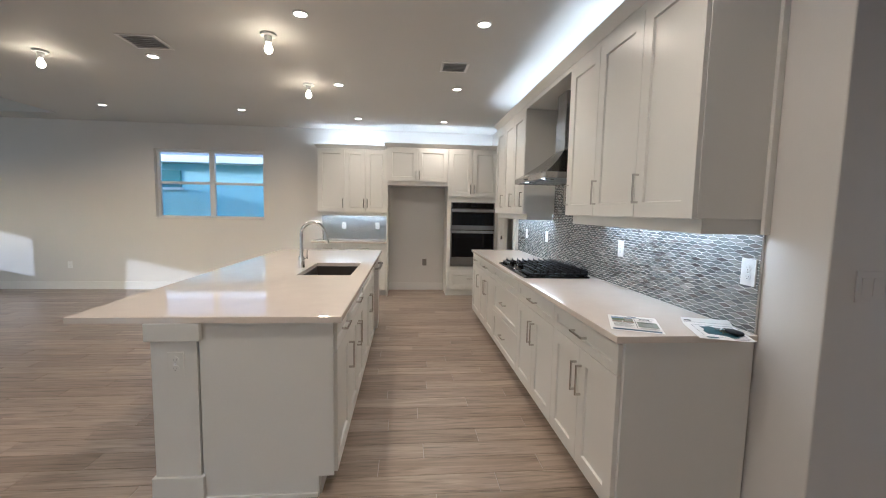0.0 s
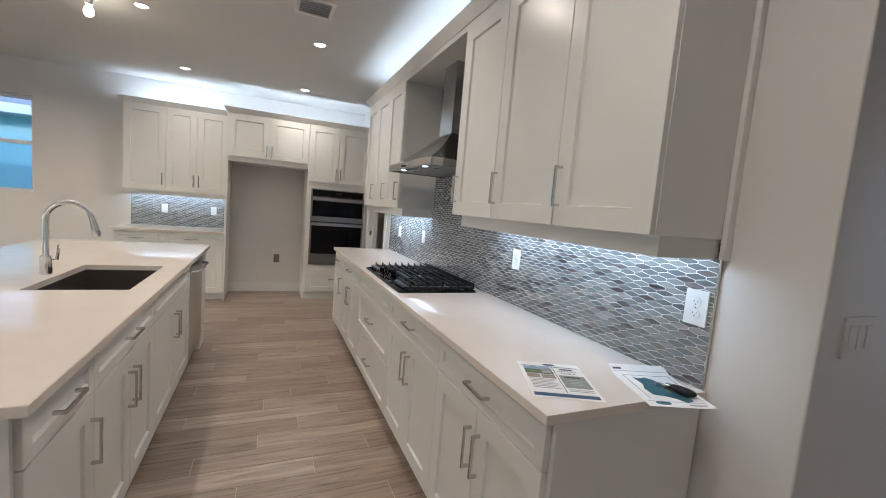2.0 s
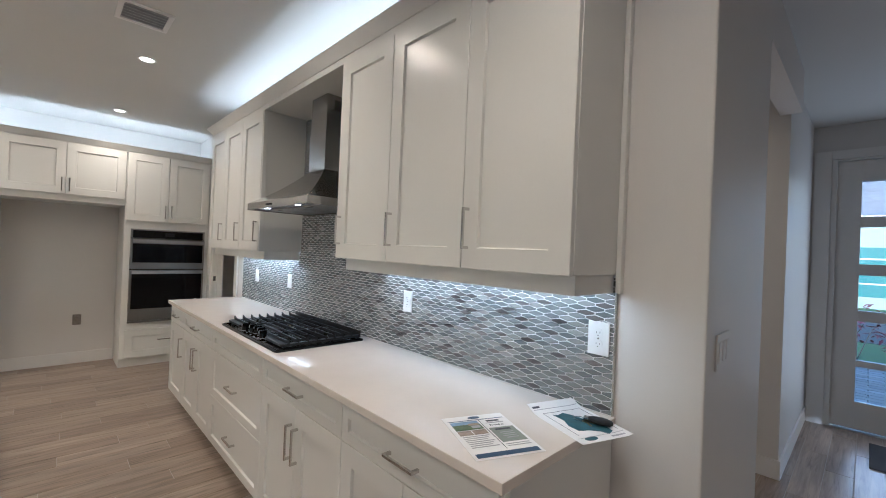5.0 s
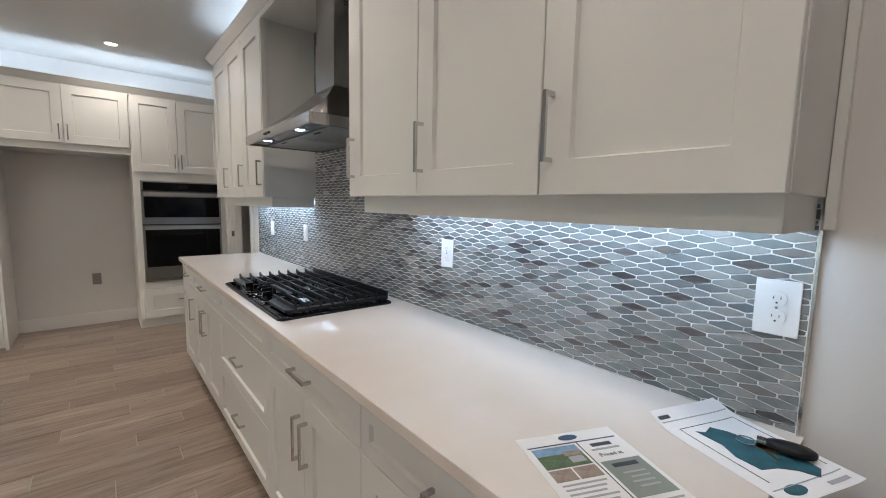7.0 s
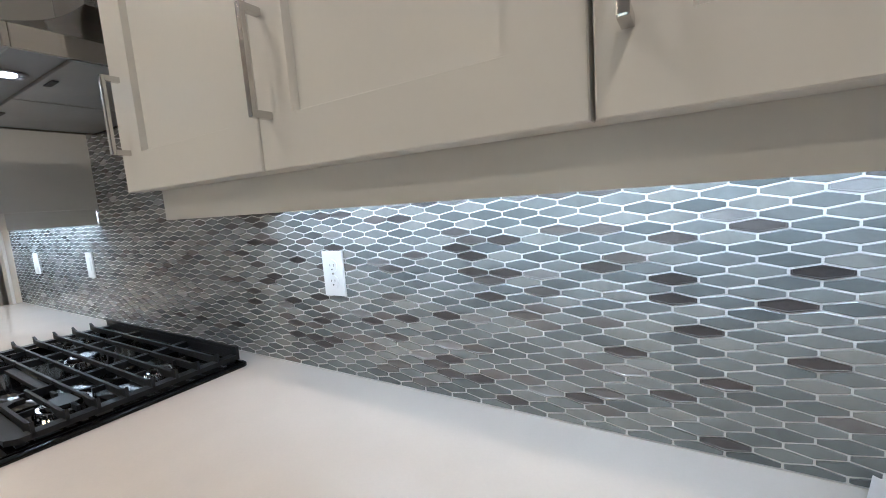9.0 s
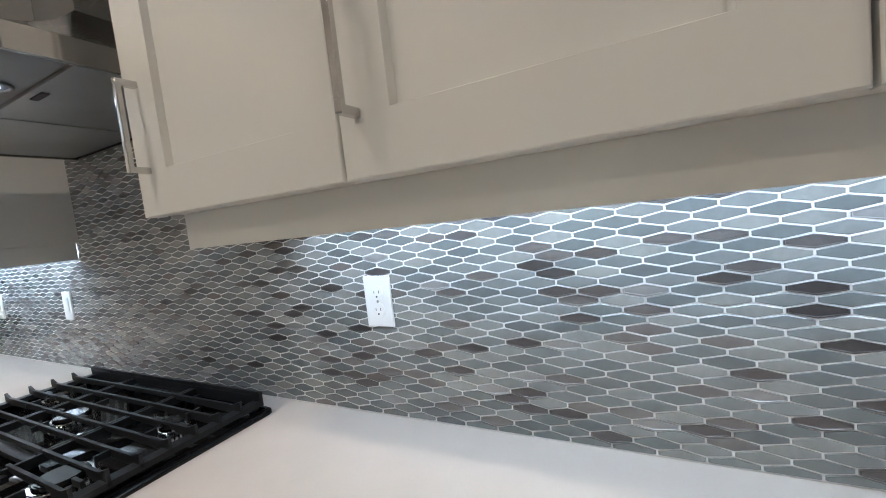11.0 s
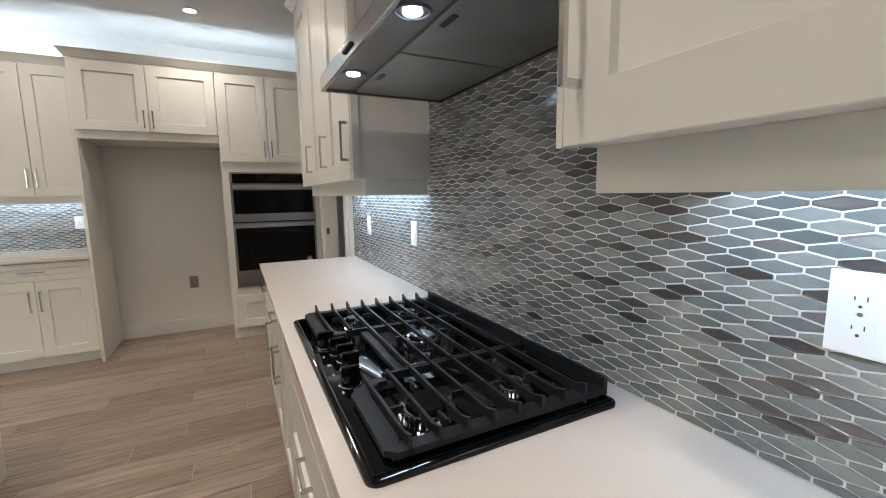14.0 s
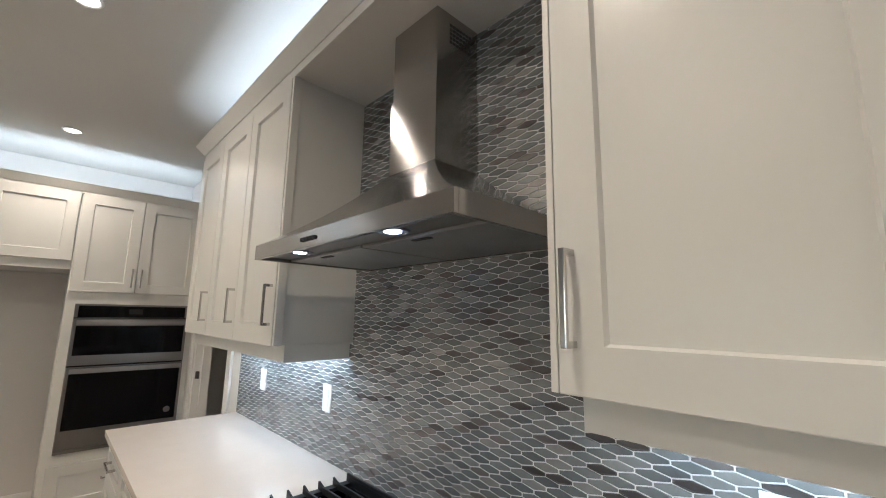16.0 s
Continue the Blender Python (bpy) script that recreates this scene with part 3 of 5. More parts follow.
lamp("sky_light_front", "AREA", Matrix.Translation((FX - 0.02, 0.91, 1.25)) @ Matrix.Rotation(radians(90), 4, "Y"), 2.6, (1.0, 0.91, 0.79), 2.0, 0.6)

# entrance door with five glazed lites
ent = thing("door_2", FX + 0.05, 0.89, 0, "white entrance door with five stacked glass lites", "door", kind="structure")
D0, D1, DZ = 0.44, 1.36, 2.44
L0, L1 = 0.62, 1.20
rows = [(0.26, 0.575), (0.63, 0.985), (1.08, 1.40), (1.50, 1.835), (1.93, 2.25)]
bm = bmesh.new()
box(FX + 0.05, FX + 0.095, D0, L0, 0.01, DZ, 0.002, bm)
box(FX + 0.05, FX + 0.095, L1, D1, 0.01, DZ, 0.002, bm)
zs = [0.01] + [z for r in rows for z in r] + [DZ]
for k in range(0, len(zs), 2):
    box(FX + 0.05, FX + 0.095, L0, L1, zs[k], zs[k + 1], 0.002, bm)
leaf = part("door_leaf", bm, M_TRIM, ent)
for z0, z1 in rows:
    g = part("pane", box(FX + 0.070, FX + 0.075, L0, L1, z0, z1), M_GLASS, leaf)
    g.visible_shadow = False
bm = bmesh.new()
for a, b, z0, z1 in ((0.38, D0, 0, 2.46), (D1, 1.40, 0, 2.46), (D0, D1, DZ + 0.004, 2.46)):
    box(FX + 0.01, FX + 0.12, a, b, z0, z1, 0.002, bm)
part("door_frame", bm, M_TRIM, ent)
bm = bmesh.new()
for a, b, z0, z1 in ((0.30, 0.38, 0, 2.54), (1.40, 1.52, 0, 2.54), (0.38, 1.40, 2.46, 2.54)):
    box(FX - 0.016, FX, a, b, z0, z1, 0.004, bm)
part("casing", bm, M_TRIM, ent)
bm = cyl((FX + 0.045, 0.53, 1.02), 0.026, 0.012, "x")
box(FX + 0.0, FX + 0.04, 0.522, 0.538, 1.012, 1.028, 0.003, bm)
box(FX - 0.005, FX + 0.010, 0.522, 0.64, 1.012, 1.028, 0.004, bm)
part("door_handle", bm, M_NICKEL, ent, "satin nickel lever handle")
mat_ob = part("door_mat", box(4.55, 5.15, 0.35, 1.10, 0.0, 0.012, 0.004), M_MAT)
tagged(mat_ob, "dark fibre door mat lying before the entrance", "door mat")


# ---- counters ----
def slab_with_hole(x0, x1, y0, y1, z0, z1, hx0, hx1, hy0, hy1, b=0.003):
    def lp(a0, a1, b0, b1, z):
        return [(a0, b0, z), (a1, b0, z), (a1, b1, z), (a0, b1, z)]
    loops = [lp(hx0, hx1, hy0, hy1, z0), lp(x0, x1, y0, y1, z0), lp(x0, x1, y0, y1, z1 - b), lp(x0 + b, x1 - b, y0 + b, y1 - b, z1), lp(hx0, hx1, hy0, hy1, z1), lp(hx0, hx1, hy0, hy1, z0)]
    bm = strips(loops, closed=False)
    bmesh.ops.remove_doubles(bm, verts=bm.verts, dist=1e-5)
    bmesh.ops.recalc_face_normals(bm, faces=bm.faces)
    return bm


CT = 0.914
counter = part("countertop", box(0.969, X_EAST - 0.001, 1.737, 5.558, 0.884, CT, 0.003), M_QUARTZ)
tagged(counter, "polished cream quartz countertop over the long cabinet run", "countertop")
# undermount sink opening in the island top
IX0, IX1, IY0, IY1 = -1.43, -0.209, 2.084, 5.32
SX0, SX1, SY0, SY1 = -0.735, -0.33, 3.31, 4.04
top = part("countertop", slab_with_hole(IX0, IX1, IY0, IY1, 0.884, CT, SX0, SX1, SY0, SY1), M_QUARTZ)
tagged(top, "polished cream quartz island top with a sink cutout", "countertop")
back_top = part("countertop", box(-1.42, -0.226, 6.835, Y_BACK - 0.002, 0.872, 0.902, 0.003), M_QUARTZ)
tagged(back_top, "polished cream quartz countertop beside the fridge alcove", "countertop")

# ---- east run: base cabinets ----
FE = facing_west(1.012)
for a, b, kind in ((1.760, 2.515, "two"), (2.515, 3.32, "two"), (3.32, 4.23, "drawers"), (4.23, 5.05, "two"), (5.05, 5.535, "one near")):
    base_unit(FE, a, b, kind)
end = part("end_panel", box(1.0125, X_EAST - 0.012, 1.743, 1.759, 0.0, 0.883, 0.001), M_CAB)
tagged(end, "white painted end panel of the cabinet run", "panel")

# ---- east run: wall cabinets, hood niche, crown ----
FU = facing_west(1.285)
Z0U, Z1U = 1.405, 2.44
near = wall_unit(FU, 1.745, 3.098, [2.188, 2.657], Z0U, Z1U, 0.315, "bbb", "tall white shaker wall cabinet with three doors", rail0=0.012, rail1=0.012)
far = wall_unit(FU, 4.235, 5.515, [4.66, 5.09], Z0U, Z1U, 0.315, "aaa", "tall white shaker wall cabinet with three doors", rail0=0.012, rail1=0.012)
bm = box(1.2845, X_EAST - 0.0005, 3.0985, 4.2345, 2.4445, 2.4623)
niche = part("niche_top", bm, M_CAB)
tagged(niche, "white painted soffit panel over the range hood", "panel")
for u0, u1 in ((3.099, 3.112), (4.2205, 4.234)):
    f = part("filler_strip", box(1.268, 1.30, u0, u1, Z0U + 0.002, 2.441, 0.002), M_CAB)
    tagged(f, "white painted filler strip beside the hood niche", "filler strip")
fr = part("frieze", box(1.270, 1.284, 1.745, 5.515, 2.4405, 2.49, 0.001), M_CAB)
tagged(fr, "white painted frieze board over the wall cabinets", "frieze")
cr = crown(facing_west(1.270), None, 1.745, 5.515, 2.476, 0.30, 0.30, d=0.0)
tagged(cr, "white painted crown moulding along the wall cabinets", "moulding")
scr = part("scribe_moulding", box(1.574, X_EAST - 0.001, 1.726, 1.744, 1.345, 2.47, 0.004), M_CAB)
tagged(scr, "white painted scribe moulding between cabinet and wall", "moulding")


# ---- range hood ----
def range_hood():
    h = thing("range_hood", 1.37, 3.66, 1.69, "brushed stainless steel chimney range hood with two lit lamps", "range hood")
    X0, X1, Y0, Y1, ZB, ZL = 1.143, 1.594, 3.207, 4.113, 1.69, 1.735
    # hollow lip
    t = 0.012
    bm = bmesh.new()
    box(X0, X0 + t, Y0, Y1, ZB, ZL, 0.0015, bm)
    box(X1 - t, X1, Y0, Y1, ZB, ZL, 0.0015, bm)
    box(X0 + t, X1 - t, Y0, Y0 + t, ZB, ZL, 0.0015, bm)
    box(X0 + t, X1 - t, Y1 - t, Y1, ZB, ZL, 0.0015, bm)
    part("lip", bm, M_STEEL, h)
    # underside in darkened steel that stands in for the hood's own shade
    part("underside", box(X0 + t, X1 - t, Y0 + t, Y1 - t, ZB + 0.012, ZB + 0.018), M_STEEL_SHADED, h)
    cx0, cy0, cy1, zt = 1.412, 3.556, 3.772, 1.955
    loops = []
    for k in range(13):
        s = k / 12
        q = 0.75 * (1 - s) + 0.25 * (1 - s) ** 2.6
        z = ZL + (zt - ZL) * s
        x = cx0 + (X0 - cx0) * q
        a, b = cy0 + (Y0 - cy0) * q, cy1 + (Y1 - cy1) * q
        loops.append([(x, a, z), (X1, a, z), (X1, b, z), (x, b, z)])
    part("canopy", strips(loops), M_STEEL, h, smooth=True)
    part("chimney", box(cx0, X1, cy0, cy1, zt, 2.2, 0.002), M_STEEL, h)
    upper = part("chimney_sleeve", box(cx0 + 0.004, X1, cy0 + 0.004, cy1 - 0.004, 2.2, 2.442, 0.002), M_STEEL, h)
    for side in (cy0 + 0.0035, cy1 - 0.0035):
        for i in range(7):
            for j in range(5):
                bmv = box(1.47 + i * 0.014, 1.479 + i * 0.014, side - 0.001, side + 0.001, 2.345 + j * 0.014, 2.353 + j * 0.014)
                if i == 0 and j == 0:
                    slots = bmv
                else:
                    slots = join(slots, bmv)
        part("vent_grille", slots, M_SLOT, upper, "dark vent perforations")
    for a, b in ((Y0 + 0.02, 3.655), (3.665, Y1 - 0.02)):
        fl = part("filter", box(1.255, X1 - 0.02, a, b, ZB + 0.004, ZB + 0.012, 0.002), M_FILTER, h, "fine steel mesh grease filter")
        part("latch", box(1.268, 1.282, (a + b) / 2 - 0.03, (a + b) / 2 + 0.03, ZB + 0.001, ZB + 0.004, 0.001), M_SLOT, fl)
    for y in (3.45, 3.905):
        r = part("lamp_ring", ring((1.2, y, ZB + 0.011), 0.036, 0.004), M_STEEL_SHADED, h)
        part("lamp", cyl((1.2, y, ZB + 0.0095), 0.0195, 0.004, bevel=0.001), M_HOODLED, r, "lit round lamp")
        lamp("hood_light", "SPOT", look((1.2, y, ZB + 0.004), (1.22, y, 0.9)), 1.2, (1.0, 0.93, 0.84), 0.03, spot=112)
    for i in range(5):
        part("button", cyl((X0 - 0.002, 3.70 + i * 0.017, 1.712), 0.0055, 0.008, "x", seg=12, bevel=0.001), M_BLACK, h)
    return h


range_hood()


# ---- cooktop ----
BURNERS = ((1.166, 3.338, 0.048), (1.362, 3.335, 0.030), (1.31, 3.69, 0.044), (1.362, 3.93, 0.034), (1.177, 3.945, 0.030))


def cooktop():
    c = thing("gas_cooktop", 1.27, 3.66, CT, "black five-burner gas cooktop with cast iron grates set in the counter", "cooktop")
    X0, X1, Y0, Y1 = 1.008, 1.535, 3.203, 4.111
    def outline(g, z, r=0.022):
        pts = []
        for cx, cy, a0 in ((X1 - r, Y1 - r, 0), (X0 + r, Y1 - r, 90), (X0 + r, Y0 + r, 180), (X1 - r, Y0 + r, 270)):
            for k in range(6):
                a = radians(a0 + 18 * k)
                pts.append((cx + (r - g) * math.cos(a), cy + (r - g) * math.sin(a), z))
        return pts
    part("tray", strips([outline(0, CT + 0.0005), outline(0, CT + 0.007), outline(0.001, CT + 0.009), outline(0.004, CT + 0.011)]), M_ENAMEL, c, smooth=True)
    bm = bmesh.new()
    for a in ((X0 + 0.012, X0 + 0.016, Y0 + 0.012, Y1 - 0.012), (X1 - 0.016, X1 - 0.012, Y0 + 0.012, Y1 - 0.012), (X0 + 0.016, X1 - 0.016, Y0 + 0.012, Y0 + 0.016), (X0 + 0.016, X1 - 0.016, Y1 - 0.016, Y1 - 0.012)):
        box(a[0], a[1], a[2], a[3], CT + 0.011, CT + 0.014, 0.001, bm)
    part("rim", bm, M_ENAMEL, c)
    zb, zt = CT + 0.036, CT + 0.048
    xe = X1 - 0.020
    secs = ((Y0 + 0.020, 3.497, 1.055, 1, 0), (3.500, 3.814, 1.165, 0, 0), (3.817, Y1 - 0.020, 1.055, 0, 1))
    for a, b, xs, tip0, tip1 in secs:
        bm = bmesh.new()
        xb = 1.085
        while xb < xe:
            if xb > xs + 0.02:
                w = 0.0065
                prof = [(a, zb - 0.010 if tip0 else zb), (b, zb - 0.010 if tip1 else zb), (b, zt + (0.010 if tip1 else 0)), (b - 0.03, zt), (a + 0.03, zt), (a, zt + (0.010 if tip0 else 0))]
                join(bm, strips([[(xb - w / 2, y, z) for y, z in prof], [(xb + w / 2, y, z) for y, z in prof]]))
            xb += 0.0535
        # flat front frame, its corner cut off beside the knobs, and a broad outer end
        lo, hi, fw = CT + 0.022, CT + 0.034, 0.034
        if tip0 or tip1:
            ye, yk, s = (a, b, 1) if tip0 else (b, a, -1)
            ring_out = [(xe, ye), (xs + 0.008, ye), (xs - 0.010, ye + s * 0.016), (xs - 0.010, yk - s * 0.052), (xs + 0.040, yk - s * 0.004), (xs + 0.075, yk - s * 0.004)]
            ring_in = [(xe, ye + s * 0.028), (xs + 0.020, ye + s * 0.028), (xs - 0.010 + fw, ye + s * 0.040), (xs - 0.010 + fw, yk - s * 0.062), (xs + 0.056, yk - s * 0.026), (xs + 0.075, yk - s * 0.026)]
            loop = [[(p[0], p[1], lo), (q[0], q[1], lo), (q[0], q[1], hi), (p[0], p[1], hi)] for p, q in zip(ring_out, ring_in)]
            join(bm, strips(loop))
            box(xs + 0.07, xe, min(yk, yk - s * 0.009), max(yk, yk - s * 0.009), zb - 0.014, zt - 0.006, 0.002, bm)
        else:
            box(xs, xs + 0.022, a, b, lo, hi, 0.003, bm)
            for y in (a, b - 0.009):
                box(xs + 0.02, xe, y, y + 0.009, zb - 0.014, zt - 0.006, 0.002, bm)
        for x in (xs + 0.012, xe - 0.01):
            for y in (a + 0.02, b - 0.02):
                box(x - 0.008, x + 0.008, y - 0.008, y + 0.008, CT + 0.0112, zb - 0.010, 0.002, bm)
        box(xe - 0.004, xe + 0.004, a, b, zb - 0.016, zt + 0.010, 0.0015, bm)
        # fingers towards the burners
        for x, y, r in BURNERS:
            if a < y < b:
                for k in range(4):
                    g = bmesh.new()
                    box(r + 0.002, r + 0.036, -0.0035, 0.0035, zb - 0.004, zt - 0.002, 0.0015, g)
                    bmesh.ops.transform(g, matrix=Matrix.Translation((x, y, 0)) @ Matrix.Rotation(math.pi / 2 * k, 4, "Z"), verts=g.verts)
                    join(bm, g)
        part("grate", bm, M_IRON, c, "matte cast iron grate")
    for x, y, r in BURNERS:
        bn = part("burner", cyl((x, y, CT + 0.023), r + 0.009, 0.023, r2=r + 0.004, bevel=0.002), M_CHROME, c, "chromed burner ring")
        bm = bmesh.new()
        for k in range(28):
            a = math.tau * k / 28
            join(bm, cyl((x + (r + 0.0065) * math.cos(a), y + (r + 0.0065) * math.sin(a), CT + 0.023), 0.0026, 0.019, r2=0.0016, seg=6))
        part("flame_ring", bm, M_CHROME, bn, "ribbed chrome flame ports")
        part("burner_cap", cyl((x, y, CT + 0.0385), r - 0.004, 0.008, r2=r - 0.008, bevel=0.002), M_ENAMEL, bn, "black burner cap")
    for x, y in ((1.060, 3.800), (1.081, 3.735), (1.088, 3.678), (1.087, 3.618), (1.066, 3.535)):
        kb = part("knob", cyl((x, y, CT + 0.0245), 0.0215, 0.025, r2=0.0195, bevel=0.003), M_ENAMEL, c, "glossy black control knob", smooth=True)
        part("knob_ring", ring((x, y, CT + 0.0125), 0.0215, 0.0022), M_CHROME, kb, "chrome ring")
        part("knob_grip", box(x - 0.021, x + 0.021, y - 0.0065, y + 0.0065, CT + 0.034, CT + 0.056, 0.003), M_ENAMEL, kb)
        part("knob_pointer", box(x - 0.0222, x - 0.0208, y - 0.005, y + 0.005, CT + 0.036, CT + 0.052, 0.0005), M_CHROME, kb, "chrome pointer")
    for k, y in enumerate((3.50, 3.535, 3.60, 3.66, 3.72, 3.785)):
        part("control_mark", box(1.040, 1.0405 + 0.004 * (k % 2 + 1), y, y + 0.012, CT + 0.0111, CT + 0.0114), M_INKGREY, c, "pale printed control mark")
    return c


cooktop()


# ---- outlets and switches ----
def outlet(face, u, z, d=0.0, style="duplex", label="white duplex outlet with a cover plate", wide=0.070, high=0.114, plate_material=None):
    p = face @ Vector((u, d, z))
    o = thing("outlet" if style != "switch" else "light_switch", p.x, p.y, p.z, label, "outlet" if style != "switch" else "switch")
    pm = plate_material or M_PLATE
    part("plate", placed(box(u - wide / 2, u + wide / 2, d, d + 0.006, z - high / 2, z + high / 2, 0.002), face), pm, o)
    if style == "duplex":
        for s in (-1, 1):
            zc = z + s * 0.0195
            bm = cyl((u, d + 0.0065, zc), 0.0165, 0.0035, "y", seg=20)
            rc = part("receptacle", placed(bm, face), pm, o)
            for sl in (box(u - 0.0070, u - 0.0056, d + 0.0075, d + 0.0088, zc - 0.001, zc + 0.0055),
                       box(u + 0.0056, u + 0.0070, d + 0.0075, d + 0.0088, zc - 0.001, zc + 0.0045),
                       cyl((u, d + 0.0082, zc - 0.0085), 0.0021, 0.002, "y", seg=10)):
                part("slot", placed(sl, face), M_SLOT, rc)
        part("screw", placed(cyl((u, d + 0.0065, z), 0.003, 0.002, "y", seg=10), face), M_NICKEL, o)
    elif style == "rocker":
        part("rocker", placed(box(u - 0.0165, u + 0.0165, d + 0.005, d + 0.0085, z - 0.033, z + 0.033, 0.0015), face), pm, o)
    elif style == "switch":
        for k in (-1, 0, 1):
            part("rocker", placed(box(u + k * 0.046 - 0.0165, u + k * 0.046 + 0.0165, d + 0.005, d + 0.0085, z - 0.033, z + 0.033, 0.0015), face), pm, o)
    return o


FT = facing_west(1.5945)
outlet(FT, 1.803, 1.178, wide=0.078, high=0.118)
outlet(FT, 2.883, 1.182)
outlet(FT, 4.41, 1.168, style="rocker", label="white rocker plate on the tiled wall")
outlet(FT, 5.135, 1.16, style="rocker", label="white rocker plate on the tiled wall")
FB = facing_south(Y_BACK - 0.0095)
outlet(FB, -0.985, 1.135)
outlet(FB, -0.41, 1.14)
outlet(facing_south(Y_BACK), 0.425, 0.50, label="bare grey outlet without plate low on the wall", plate_material=M_BOXGREY, wide=0.075, high=0.12)
outlet(facing_south(Y_BACK), -5.47, 0.41, label="white duplex outlet low on the wall")
outlet(facing_south(1.475), 1.795, 1.175, style="switch", wide=0.165, plate_material=M_WALL, label="white three-gang rocker switch plate", high=0.116)

# ---- island ----
FI = facing_east(-0.255)
for a, b, kind in ((2.122, 2.56, "one"), (2.56, 3.36, "two"), (3.36, 4.40, "two false")):
    base_unit(FI, a, b, kind, depth=0.60, high=0.64 if "false" in kind else 0.883, label="white shaker base cabinet of the kitchen island", group="island cabinets")
isl = thing("kitchen_island", -0.75, 3.7, 0, "white painted island back and end panels with corner posts", "island")
part("sink_apron", box(-0.28, -0.257, 3.362, 4.398, 0.641, 0.883), M_CAB, isl)
part("back_panel", box(-1.005, -0.857, 2.16, 5.27, 0.0, 0.883, 0.001), M_CAB, isl)
part("end_panel", strips([[(-0.865, y, 0.0), (-0.325, y, 0.0), (-0.325, y, 0.105), (-0.252, y, 0.105), (-0.252, y, 0.883), (-0.865, y, 0.883)] for y in (2.105, 2.121)]), M_CAB, isl)
part("end_panel", box(-0.865, -0.24, 5.016, 5.29, 0.0, 0.883, 0.002), M_CAB, isl)
part("shoe_moulding", box(-0.855, -0.33, 2.093, 2.105, 0.0, 0.022, 0.004), M_TRIM, isl)
for y in (2.095, 5.115):
    post = part("post", box(-1.075, -0.872, y, y + 0.2, 0.0, 0.883, 0.002), M_CAB, isl)
    part("post_base", box(-1.09, -0.857, y - 0.014, y + 0.214, 0.0, 0.135, 0.005), M_CAB, post)
    part("post_cap", box(-1.095, -0.852, y - 0.018, y + 0.218, 0.80, 0.883, 0.004), M_CAB, post)
outlet(facing_south(2.095), -0.965, 0.69, label="white duplex outlet on the island post", plate_material=M_CAB)


def dishwasher():
    d = thing("dishwasher", -0.54, 4.71, 0, "stainless steel dishwasher built into the island", "dishwasher")
    part("body", box(-0.84, -0.262, 4.402, 5.014, 0.10, 0.88), M_BLACK, d)
    part("toe_kick", box(-0.80, -0.33, 4.41, 5.005, 0.0, 0.099), M_BLACK, d)
    dr = part("door", box(-0.261, -0.232, 4.405, 5.011, 0.115, 0.868, 0.006), M_STEEL_H, d)
    pts = [(-0.232, 4.46, 0.80), (-0.200, 4.465, 0.802), (-0.182, 4.50, 0.803), (-0.178, 4.71, 0.804), (-0.182, 4.92, 0.803), (-0.200, 4.955, 0.802), (-0.232, 4.96, 0.80)]
    part("handle", tube([(x, y, z) for x, y, z in pts], 0.012), M_STEEL_H, dr, "curved steel bar handle", smooth=True)
    part("control_strip", box(-0.2315, -0.2305, 4.42, 4.995, 0.842, 0.864), M_BLACKGLASS, dr)


dishwasher()


def sink():
    s = thing("kitchen_sink", -0.53, 3.675, 0.66, "dark composite undermount sink basin in the island", "sink")
    def lp(g, z):
        return [(SX0 + g, SY0 + g, z), (SX1 - g, SY0 + g, z), (SX1 - g, SY1 - g, z), (SX0 + g, SY1 - g, z)]
    loops = [lp(-0.010, 0.8838), lp(0.004, 0.8838), lp(0.010, 0.70), lp(0.030, 0.68), lp(0.06, 0.677)]
    bm = strips(loops, closed=False)
    bm.faces.new([bm.verts.new(p) for p in lp(0.06, 0.677)])
    bmesh.ops.remove_doubles(bm, verts=bm.verts, dist=1e-5)
    part("basin", bm, M_SINK, s)
    part("drain", ring((-0.53, 3.675, 0.679), 0.042, 0.004), M_CHROME, s)


sink()


def faucet():
    f = thing("faucet", -0.79, 3.70, CT, "chrome pull-down gooseneck kitchen faucet on the island", "faucet")
    part("base", cyl((-0.79, 3.70, CT + 0.05), 0.026, 0.10, bevel=0.004), M_CHROME, f, smooth=True)
    pts = [(-0.79, 3.70, CT + 0.09), (-0.79, 3.70, CT + 0.29)]
    for k in range(1, 13):
        a = math.pi * k / 12 * 0.93
        pts.append((-0.79 + 0.098 * (1 - math.cos(a)), 3.70, CT + 0.29 + 0.098 * math.sin(a)))
    part("neck", tube(pts, 0.0145, 16), M_CHROME, f, smooth=True)
    x, y, z = pts[-1]
    part("spray_head", tube([(x, y, z), (x + 0.008, y, z - 0.03), (x + 0.02, y, z - 0.085), (x + 0.022, y, z - 0.10)], 0.017, 16, [0.9, 1.0, 1.15, 0.95]), M_CHROME, f, smooth=True)
    part("lever", tube([(-0.765, 3.70, CT + 0.075), (-0.745, 3.70, CT + 0.082), (-0.735, 3.70, CT + 0.16)], 0.007, 10), M_CHROME, f, smooth=True)


faucet()

# ---- north run ----
FN = facing_south(6.886)
YB_D = Y_BACK - 6.886 - 0.004
